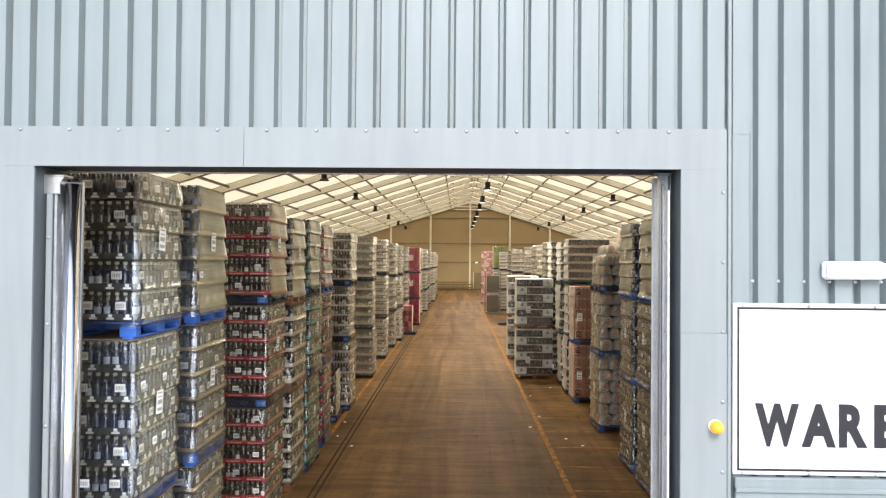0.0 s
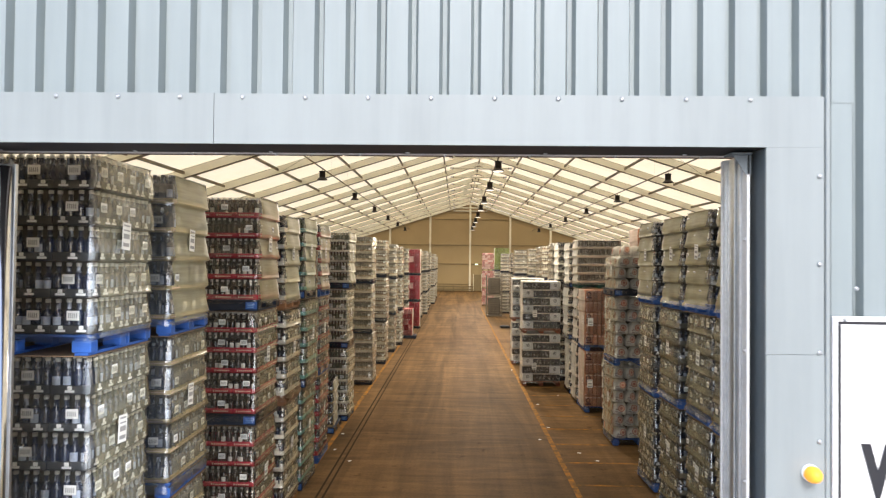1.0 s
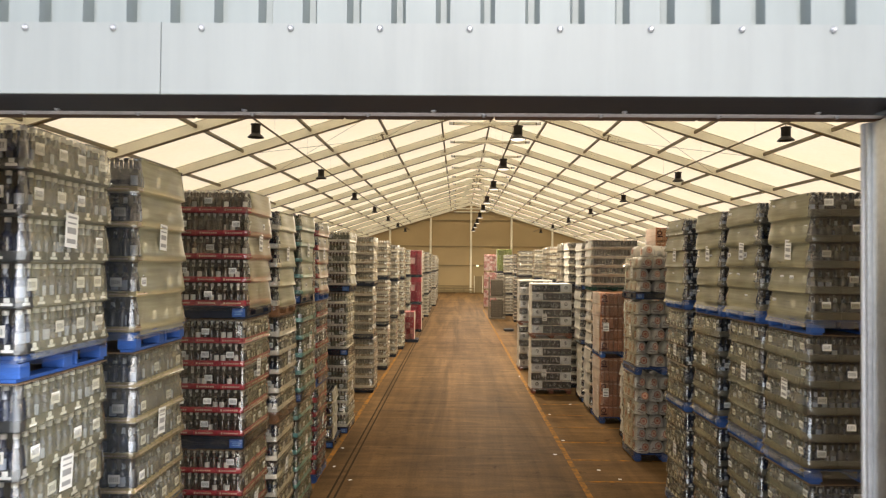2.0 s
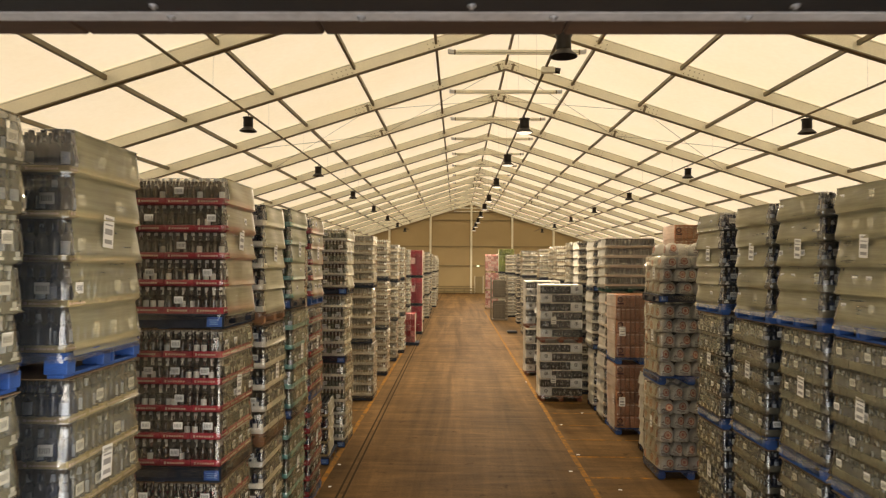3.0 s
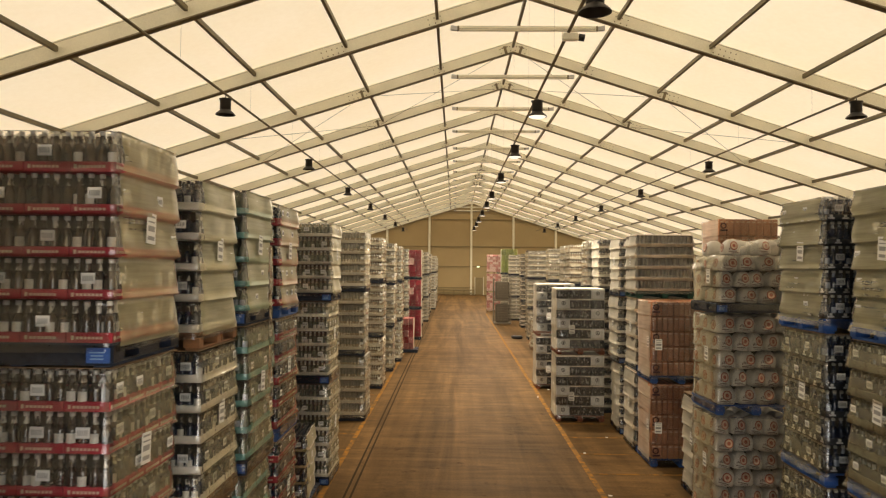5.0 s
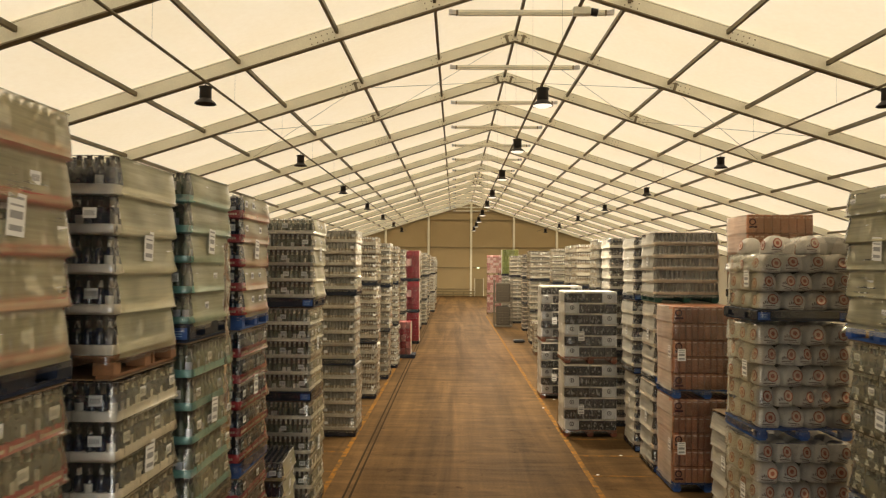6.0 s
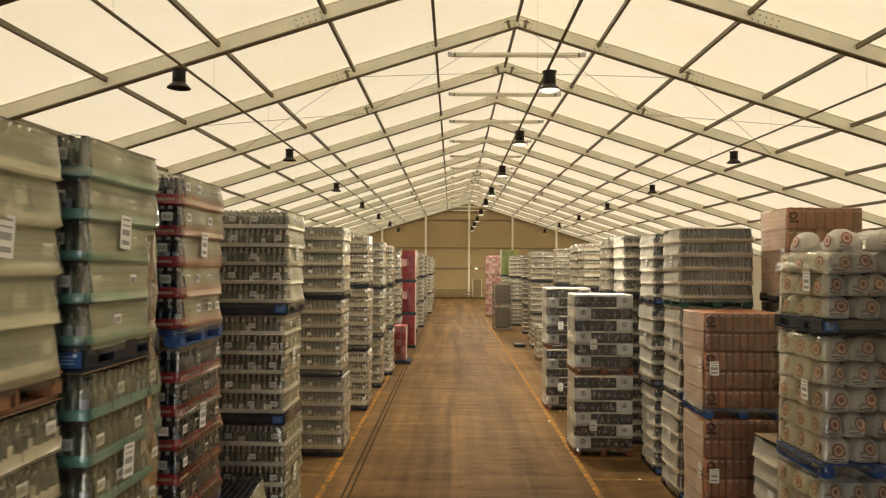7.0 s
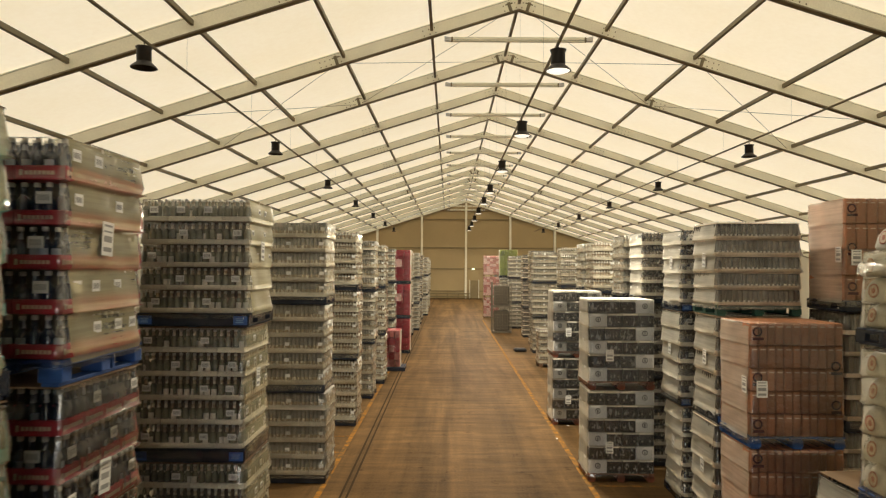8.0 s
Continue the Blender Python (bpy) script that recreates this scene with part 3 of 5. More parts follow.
boxpart("reveal_lining", trim, M_REVEAL, (DOOR_L - 0.018, DOOR_L, 7.932, FRONT + 0.12, 0.02, DOOR_T), 0.002, "dark grey side lining")
boxpart("reveal_lining", trim, M_REVEAL, (DOOR_R, DOOR_R + 0.018, 7.932, FRONT + 0.12, 0.02, DOOR_T), 0.002)
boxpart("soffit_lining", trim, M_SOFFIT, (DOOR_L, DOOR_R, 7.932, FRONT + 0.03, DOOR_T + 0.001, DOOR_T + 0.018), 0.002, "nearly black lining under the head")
ME_SCREW = Build().lathe(0, 0, 0, [(0, 0.012, 0), (0.004, 0.012, 0), (0.004, 0.007, 0), (0.010, 0.006, 0)], 8).mesh("screw", M_SCREW)
for k in range(14):
    put("screw", ME_SCREW, trim, pose(-3.078 + 2 * PITCH * k, 7.910, HEAD_T - 0.022, 90, 0, 0))
for k in range(9):
    put("screw", ME_SCREW, trim, pose(DOOR_R + 0.275, 7.908, 4.33 - 0.46 * k, 90, 0, 0))
for k in range(6):
    put("screw", ME_SCREW, trim, pose(DOOR_L + 0.1 + 0.78 * k, FRONT - 0.02, DOOR_T, 180, 0, 0))
for k in range(12):
    put("screw", ME_SCREW, wall_south, pose(1.668 + PITCH * k, FACE - 0.001, 3.745, 90, 0, 0))

# behind the head: galvanised strip and timber
head_strip = tagged(put("head_strip", Build().box(DOOR_L - 0.1, DOOR_R + 0.1, FRONT + 0.033, FRONT + 0.098, DOOR_T + 0.001, DOOR_T + 0.16, 0, 0.004).mesh("head_strip", M_STRIP)), "dented galvanised steel strip behind the door head", "strip")
for k in range(9):
    put("rivet", ME_SCREW, head_strip, pose(DOOR_L + 0.2 + 0.49 * k, FRONT + 0.065, DOOR_T + 0.001, 180, 0, 0))
head_timber = thing("head_timber", pose(0, FRONT + 0.103, DOOR_T + 0.018), "dark stained timber battens butted behind the door head", "timber")
for x0, x1 in ((DOOR_L - 0.1, -1.62), (-1.617, -0.95), (-0.947, -0.28), (-0.277, 0.62), (0.623, DOOR_R + 0.1)):
    boxpart("batten", head_timber, M_TIMBER, (x0, x1, 0, 0.157, 0, 0.182), 0.006)


def guide_rail(x, wide):
    """Galvanised door guide: a channel with a folded lip and a top bracket."""
    g = thing("door_guide_rail", pose(x, 8.05, 0), "shiny galvanised steel door guide rail with a top bracket", "guide rail", "door guide rails")
    b = Build()
    b.box(-0.02, 0.0, 0.0, 0.16, 0, 4.40, 0, 0.003)
    b.box(0.0, wide, 0.13, 0.16, 0, 4.40, 0, 0.003)
    me = b.mesh("channel", M_GALV)
    put("channel", me, g)
    put("roller_tube", Build().tube((wide * 0.55, 0.09, 0), (wide * 0.55, 0.09, 4.38), wide * 0.46, 20).mesh("roller_tube", M_CHROME), g, None, "polished steel tube")
    put("cover_strip", Build().box(-0.062, -0.022, -0.02, 0.0, 0, 4.30, 0, 0.003).mesh("cover_strip", M_FLASH), g)
    b = Build().box(-0.10, 0.03, -0.02, 0.0, 4.30, 4.42, 0, 0.004).box(-0.10, 0.06, -0.02, 0.10, 4.42, 4.435, 0, 0.003)
    n = len(b.v)
    b.v += [(-0.02, -0.021, 4.42), (0.06, -0.021, 4.42), (-0.02, -0.021, 4.31), (-0.02, 0.06, 4.42)]
    b.face((n, n + 1, n + 2))
    b.face((n, n + 2, n + 3))
    put("bracket", b.mesh("bracket", M_GALV), g)
    for z in (0.6, 1.3, 2.0, 2.7, 3.4, 4.0):
        put("bolt", ME_SCREW, g, pose(-0.042, -0.021, z, 90, 0, 0))
    return g


guide_rail(-2.90, 0.11)


def channel_guide(x):
    """The opposite guide: a deep open channel set edge-on, between a pale front strip and a thin rear lip."""
    g = thing("door_guide_rail", pose(x, 0, 0), "pale galvanised door guide channel with a folded gusset", "guide rail", "door guide rails")
    boxpart("front_strip", g, M_GALV_PALE, (0.0, 0.016, 8.02, 8.092, 0, 4.468), 0.003, "pale folded steel strip")
    boxpart("web", g, M_GALV, (0.006, 0.022, 8.11, 8.31, 0, 4.468), 0.002)
    for y in (8.095, 8.312):
        boxpart("flange", g, M_GALV, (-0.012, 0.022, y, y + 0.012, 0, 4.468), 0.002)
    boxpart("bead", g, M_GALV, (-0.006, 0.005, 8.18, 8.215, 0, 4.468), 0.003)
    boxpart("rear_lip", g, M_GALV_PALE, (-0.02, 0.02, 8.332, 8.354, 0, 4.468), 0.004, "pale folded steel lip")
    b = Build()
    for dy in (0.0, 0.006):
        b.v += [(-0.075, 8.02 + dy, 4.455), (0.02, 8.02 + dy, 4.455), (0.02, 8.02 + dy, 4.35), (-0.008, 8.02 + dy, 4.35)]
    for f in ((0, 3, 2, 1), (4, 5, 6, 7), (0, 1, 5, 4), (1, 2, 6, 5), (2, 3, 7, 6), (3, 0, 4, 7)):
        b.face(f)
    b.box(-0.09, 0.02, 8.0, 8.12, 4.456, 4.466, 0, 0.002)
    put("bracket", b.mesh("bracket", M_REVEAL), g, None, "folded galvanised gusset")
    for z in (0.6, 1.3, 2.0, 2.7, 3.4, 4.0):
        put("bolt", ME_SCREW, g, pose(-0.001, 8.045, z, 0, -90, 0))
    return g


channel_guide(1.305)

# sign, light and beacon on the front wall
sign = thing("warehouse_sign", pose(1.70, 7.90, 2.48), "large white wall sign with bold black lettering", "sign")
boxpart("panel", sign, M_WHITE, (0, 2.5, 0, 0.028, 0, 1.12), 0.004)
for d in ((0.025, 2.475, 0.025, 0.04), (0.025, 2.475, 1.08, 1.095)):
    boxpart("border", sign, M_BLACK, (d[0], d[1], -0.003, 0.0, d[2], d[3]))
for d in ((0.025, 0.04), (2.46, 2.475)):
    boxpart("border", sign, M_BLACK, (d[0], d[1], -0.003, 0.0, 0.041, 1.079))
for ch, left, wide in (("W", 0.14, 0.286), ("A", 0.442, 0.222), ("R", 0.682, 0.186), ("E", 0.910, 0.165)):
    txt = bpy.data.curves.new("letter", "FONT")
    txt.body, txt.size, txt.extrude, txt.offset = ch, 0.385, 0.002, 0.019
    txt.materials.append(M_BLACK)
    letter = put("letter", txt, sign, None, "bold black capital letter")
    bpy.context.view_layer.update()
    x0, x1 = min(c[0] for c in letter.bound_box), max(c[0] for c in letter.bound_box)
    y0, y1 = min(c[1] for c in letter.bound_box), max(c[1] for c in letter.bound_box)
    sx, sy = wide / (x1 - x0), 0.282 / (y1 - y0)
    letter.matrix_local = pose(left - x0 * sx, -0.005, 0.185 - y0 * sy, 90, 0, 0) @ Matrix.Diagonal((sx, sy, 1, 1))
for k in range(6):
    put("screw", ME_SCREW, sign, pose(0.06 + 0.43 * k, 0, 0.012, 90, 0, 0))
    put("screw", ME_SCREW, sign, pose(0.06 + 0.43 * k, 0, 1.108, 90, 0, 0))
ledge = setting("trim_1", Build().box(1.71, 6.0, 7.885, 7.929, 2.25, 2.462, 0, 0.006).box(1.71, 6.0, 7.87, 7.93, 2.37, 2.40, 0, 0.004).mesh("trim_1", M_CLAD), "grey steel drip flashing below the sign", "flashing")
lamp_w = thing("wall_light", pose(2.48, 7.93, 3.82), "white bulkhead light on the ribbed wall", "light")
boxpart("housing", lamp_w, M_WHITE, (-0.20, 0.20, -0.05, 0.0, -0.06, 0.06), 0.02)
boxpart("lens", lamp_w, M_SIGNLIGHT, (-0.19, 0.19, -0.085, -0.051, -0.052, 0.052), 0.02)
beacon = thing("warning_beacon", pose(1.585, 7.909, 2.79, 90, 0, 0), "small amber warning beacon on the jamb flashing", "beacon")
put("base", Build().lathe(0, 0, 0, [(0, 0.045, 0), (0.015, 0.045, 0), (0.015, 0.02, 0)], 16).mesh("base", M_WHITE), beacon)
put("lens", Build().lathe(0, 0, 0.016, [(0, 0.040, 0), (0.02, 0.043, 0), (0.05, 0.036, 0), (0.068, 0.022, 0), (0.075, 0.006, 0)], 18).mesh("lens", M_AMBER), beacon)

# floor markings and joints
def strip(name, x0, x1, y0, y1, m, label, z=0.004):
    return setting(name, Build().box(x0, x1, y0, y1, 0.0005, z).mesh(name, m), label, "floor marking")


strip("floor_line_1", 1.76, 1.86, 9.0, 66.0, M_LINE, "scuffed orange line along the aisle")
strip("floor_line_2", -2.965, -2.87, 9.0, 86.0, M_LINE, "scuffed orange line along the aisle")
for k in range(11):
    y = 12.47 + 1.4 * k
    strip("floor_line_3", 1.875, 4.4, y - 0.035, y + 0.035, M_LINE, "thin orange pallet bay line")
for y in (20.9, 22.35, 23.75, 25.18, 28.6, 30.0):
    strip("floor_line_4", -4.2, -2.985, y - 0.035, y + 0.035, M_LINE, "thin orange pallet bay line")
for x in (-2.53, -2.42):
    strip("floor_joint", x - 0.019, x + 0.019, 8.6, 102.5, M_GROOVE, "dark dirty joint in the concrete floor", 0.002)

# lamps on their conduits
def lamp_parts():
    shade_ = Build().lathe(0, 0, 0, [(0.0, 0.27, 0), (0.03, 0.255, 0), (0.12, 0.15, 0), (0.15, 0.135, 0)], 20, False).mesh("shade", M_LAMP)
    housing = Build().lathe(0, 0, 0.13, [(0, 0.13, 0), (0.02, 0.15, 0), (0.25, 0.145, 0), (0.29, 0.17, 0), (0.31, 0.17, 0), (0.33, 0.05, 0)], 18).mesh("housing", M_LAMP)
    inner = Build().lathe(0, 0, -0.035, [(0.0, 0.02, 0), (0.0, 0.15, 0), (0.035, 0.24, 0)], 20, False).mesh("diffuser", M_LAMPIN)
    hook = Build().tube((0, 0, 0.46), (0, 0, 0.60), 0.012).mesh("hook", M_LAMP)
    return shade_, housing, inner, hook


LAMP = lamp_parts()


def bay_lamp(x, y, lit):
    o = thing("high_bay_lamp", pose(x, y, 7.93), "dark bell-shaped high bay lamp hanging from a conduit", "lamp", "high bay lamps")
    for nm, me in zip(("shade", "housing", "diffuser", "hook"), LAMP):
        if nm != "diffuser" or lit:
            put(nm, me, o, None, "glowing white diffuser" if nm == "diffuser" else "")
    if lit:
        bulb = bpy.data.lights.new("lamp_light", "AREA")
        bulb.shape, bulb.size, bulb.energy, bulb.color = "DISK", 0.4, LAMP_POWER, (1.0, 0.93, 0.78)
        put("lamp_light", bulb, o, pose(0, 0, -0.045))


LAMP_X = (-7.05, 1.50, 10.1)
SIDE_Y = [17.1 + 11.13 * k for k in range(8)]
MID_Y = (12.4, 20.3, 28.3, 35.5, 43.6, 52.2, 59.0, 67.1, 75.3, 83.2, 91.4)
for x, ys, lit in ((LAMP_X[0], SIDE_Y, False), (LAMP_X[1], MID_Y, True), (LAMP_X[2], SIDE_Y, False)):
    conduit = tagged(put("conduit", Build().tube((x, 9, 8.50), (x, BACK, 8.50), 0.035, 8).mesh("conduit", M_PURLIN)), "long straight electrical conduit for the lamps", "conduit", "lamp conduits")
    for y in ys:
        bay_lamp(x, y, lit and y > 25)
    for k in range(16):
        y = BAY0 + BAY * k
        put("hanger", Build().tube((x, y, 8.51), (x, y, roof_z(x) - RAFTER), 0.003, 4).mesh("hanger", M_CABLE), conduit)
seccam = thing("ceiling_camera", pose(1.50, 23.0, 8.44), "small pale camera fixed to the conduit", "camera")
boxpart("body", seccam, M_ALU, (-0.12, 0.20, -0.07, 0.07, -0.10, 0.05), 0.02)
put("lens_hood", Build().tube((0.20, 0, -0.03), (0.32, 0, -0.05), 0.07, 10).mesh("lens_hood", M_LAMP), seccam)


# pallets
PW, PD, PH = 1.20, 1.00, 0.15


def pallet_meshes(m):
    deck = Build().box(-PW / 2, PW / 2, -0.05, 0.05, 0, 0.02, 0, 0.003).mesh("deck_board", m)
    block = Build().box(-0.07, 0.07, -0.05, 0.05, 0, 0.085, 0, 0.004).mesh("block", m)
    runner = Build().box(-0.05, 0.05, -PD / 2, PD / 2, 0, 0.022, 0, 0.003).mesh("runner", m)
    b = Build()
    for k in range(7):
        y = -PD / 2 + 0.05 + (PD - 0.1) * k / 6
        b.box(-PW / 2, PW / 2, y - 0.05, y + 0.05, 0.13, 0.15)
    far_deck = b.mesh("deck", m)
    b = Build()
    for x in (-0.53, 0, 0.53):
        b.box(x - 0.05, x + 0.05, -PD / 2, PD / 2, 0, 0.022)
        for y in (-0.45, 0, 0.45):
            b.box(x - 0.07, x + 0.07, y - 0.05, y + 0.05, 0.022, 0.13)
    far_base = b.mesh("base", m)
    # Board added to block light through the pallet, so its gaps look dark.
    cross = Build().box(-PW / 2 + 0.01, PW / 2 - 0.01, -0.012, 0.012, 0, 0.085, 0, 0.003).mesh("cross_board", m)
    return deck, block, runner, far_deck, far_base, cross


PALLETS = {"blue": (pallet_meshes(M_BLUE), "blue-painted wooden pallet"), "navy": (pallet_meshes(M_NAVY), "dark blue wooden pallet in dirty film"),
           "green": (pallet_meshes(M_GREENWOOD), "dark green painted wooden pallet"), "wood": (pallet_meshes(M_WOOD), "bare pale wooden pallet"), "red": (pallet_meshes(M_REDWOOD), "red-painted wooden pallet")}


def skirt_mesh():
    """Dirty film pulled down round the sides of a pallet, poked through at the fork openings."""
    b = Build()
    x, y = PW / 2 + 0.004, PD / 2 + 0.004
    for s in (-1, 1):
        ya, yb = sorted((s * y, s * (y + 0.004)))
        b.box(-x, x, ya, yb, 0.012, 0.138)
        xa, xb = sorted((s * x, s * (x + 0.004)))
        for y0, y1 in ((-y, -0.36), (-0.16, 0.16), (0.36, y)):
            b.box(xa, xb, y0, y1, 0.03, 0.138)
        for y0, y1 in ((-0.36, -0.16), (0.16, 0.36)):
            b.box(xa, xb, y0, y1, 0.108, 0.138)
            b.box(xa, xb, y0, y1, 0.03, 0.042)
    return b.mesh("dirty_film", M_SKIRT)


ME_SKIRT = skirt_mesh()


def stencil_mesh():
    """A bright blue block end with worn pale stencilling."""
    b = Build().box(-0.075, 0.075, -0.004, 0, 0.0, 0.095, 0, 0.001)
    for z, w in ((0.062, 0.055), (0.042, 0.045), (0.022, 0.05)):
        b.box(-w, w * 0.7, -0.0055, -0.004, z, z + 0.008, 1)
    return b.mesh("stencilled_block", M_BLUE, M_STENCIL)


ME_STENCIL = stencil_mesh()


def pallet(kind, m, near, where):
    (deck, block, runner, far_deck, far_base, cross), label = PALLETS[kind]
    o = thing("pallet", m, label + " " + where, "pallet", "pallets")
    if kind == "navy":
        put("dirty_film", ME_SKIRT, o, None, "dark dirty film round the pallet")
    if not near:
        put("deck", far_deck, o)
        put("base", far_base, o)
        return o
    for x in (-0.515, 0.515):
        if kind == "navy":
            put("stencilled_block", ME_STENCIL, o, pose(x, -PD / 2 - 0.009, 0.028), "bright blue block end with worn stencil")
    for k in range(7):
        put("deck_board", deck, o, pose(0, -PD / 2 + 0.05 + (PD - 0.1) * k / 6, 0.13))
    for x in (-0.53, 0, 0.53):
        put("runner", runner, o, pose(x, 0, 0))
        put("stringer", runner, o, pose(x, 0, 0.108))
        for y in (-0.45, 0, 0.45):
            put("block", block, o, pose(x, y, 0.0225))
    put("cross_board", cross, o, pose(0, 0.12, 0.0225))
    return o


# drinks loads
def bottle(b, x, y, z, h, r, sides, facing=None):
    """One bottle: materials 1 glass, 2 neck label, 3 cap, 4 pale body label on two faces from the one named."""
    n = len(b.i)
    b.lathe(x, y, z, [(0.0, r * 0.94, 1), (0.03 * h, r, 1), (0.16 * h, r, 1), (0.46 * h, r, 1), (0.56 * h, r * 0.97, 1), (0.68 * h, r * 0.5, 2), (0.87 * h, r * 0.40, 3), (0.88 * h, r * 0.52, 3), (0.985 * h, r * 0.50, 3)], sides, True, 0.3)
    if facing is not None:
        for k in range(2):
            b.i[n + 2 * sides + (facing + k) % sides] = 4


def neck(b, x, y, z, h, r):
    b.lathe(x, y, z, [(0.58 * h, r, 1), (0.74 * h, r * 0.45, 1), (0.92 * h, r * 0.4, 3), (0.99 * h, r * 0.45, 3)], 6)


def can(b, x, y, z, h, r, sides):
    b.lathe(x, y, z, [(0.0, r * 0.9, 1), (0.06 * h, r, 2), (0.86 * h, r, 1), (0.97 * h, r * 0.8, 3)], sides)


CASES = {}


def tray_of(key, style, h):
    """The card tray of one case, with its upturned lip."""
    k = (key, round(h, 3), "tray")
    if k not in CASES:
        w, d, th = style["w"] / 4, style["d"] / 4, style["tray_h"] * h
        CASES[k] = Build().box(-w / 2 + 0.002, w / 2 - 0.002, -d / 2 + 0.002, d / 2 - 0.002, 0.0, th, 0, 0.004).mesh("case", style["tray"])
    return CASES[k]


def layer_shifts(key, h, layers, loose=0.009):
    """How each layer of a load has slipped: x, y and turn."""
    rnd = random.Random(key + str(round(h, 2)))
    return [(rnd.uniform(-loose, loose), rnd.uniform(-loose, loose), rnd.uniform(-50 * loose, 50 * loose)) for _ in range(layers)]


def load_fill(key, style, h, layers, aisle):
    """The bottles or cans of a load round its sides and on its top, and the stickers and prints on its cases."""
    k = (key, round(h, 2), layers, aisle)
    if k in CASES:
        return CASES[k]
    w, d, lh = style["w"], style["d"], h / layers
    th = style["tray_h"] * lh
    fill, marks = Build(), Build()
    rnd = random.Random(layers + int(h * 1000))
    r = min(w / 32, d / 24) * 0.97
    for n, (sx, sy, tw) in enumerate(layer_shifts(key, h, layers)):
        top, z = n == layers - 1, n * lh
        c, q = math.cos(radians(tw)), math.sin(radians(tw))
        if style["solid"]:
            fill.box(-w / 2 + sx, w / 2 + sx, -d / 2 + sy, d / 2 + sy, z + lh - 0.015, z + lh - 0.004, 0)
            for u in range(20):
                fill.box(-w / 2 + w * (u + 0.3) / 20 + sx, -w / 2 + w * (u + 0.75) / 20 + sx, -d / 2 + 0.008 + sy, -d / 2 + 0.029 + sy, z + th, z + th + 0.022, 3)
        for i in range(16):
            for j in range(12):
                edge = i in (0, 15) or j in (0, 11)
                if not (edge or top):
                    continue
                x, y = -w / 2 + w * (i + 0.5) / 16 + rnd.uniform(-0.003, 0.003), -d / 2 + d * (j + 0.5) / 12 + rnd.uniform(-0.003, 0.003)
                x, y = c * x - q * y + sx, q * x + c * y + sy
                seen = j == 0 or i == (15 if aisle > 0 else 0)
                bh = lh - 0.016 - 0.006 * rnd.random()
                if style["solid"] and top:
                    fill.lathe(x, y, z + lh - 0.004, [(0, r * 0.4, 3), (0.025, r * 0.4, 3)], 6)
                    if not edge:
                        continue
                if style["can"]:
                    can(fill, x, y, z + 0.012, bh, r, 7 if seen else 5)
                elif seen:
                    bottle(fill, x, y, z + 0.012, bh, r, 7, rnd.choice((None, None, rnd.randrange(7), 4)))
                else:
                    neck(fill, x, y, z + 0.012, bh, r)
        for a in range(4):
            for f in range(2):
                mark = (a + n + f) % 2 == 0 or rnd.random() < 0.25
                out = (d if f == 0 else w) / 2 + 0.003
                span = w if f == 0 else d
                u = (a - 1.5) * span / 4 + (sx if f == 0 else sy)
                side = -1 if f == 0 else aisle

                def patch(u0, u1, z0, z1, mi, lift):
                    o0, o1 = sorted((side * out + (sy if f == 0 else sx), side * (out + lift) + (sy if f == 0 else sx)))
                    if f == 0:
                        marks.box(u + u0, u + u1, o0, o1, z + z0, z + z1, mi)
                    else:
                        marks.box(o0, o1, u + u0, u + u1, z + z0, z + z1, mi)

                if style["print"]:
                    for g in range(7):
                        patch(-0.085 + 0.025 * g, -0.067 + 0.025 * g, th * 0.36, th * 0.62, 2, 0.002)
                    patch(-0.115, -0.098, th * 0.3, th * 0.7, 2, 0.002)
                if style["tray"] == M_TRAY_BLACK:
                    for e in (-0.074, 0.074) if mark else (0.0,):
                        patch(e - 0.034, e + 0.034, th * 0.24, th * 0.5, 0, 0.003)
                        patch(e - 0.016, e + 0.016, th * 0.53, th * 0.95, 0, 0.003)
                if mark and not style["solid"]:
                    e = rnd.uniform(-0.02, 0.03)
                    patch(e - 0.045, e + 0.045, th + 0.035, th + 0.104, 0, 0.002)
                    for g in range(5):
                        patch(e - 0.033 + 0.014 * g, e - 0.026 + 0.014 * g, th + 0.052, th + 0.086, 1, 0.0035)
    CASES[k] = (fill.mesh("bottle_pack", style["tray"], style["glass"], style["label"], style["cap"], style["paper"]), marks.mesh("sticker_set", M_PAPER, M_INK, M_PRINT))
    return CASES[k]


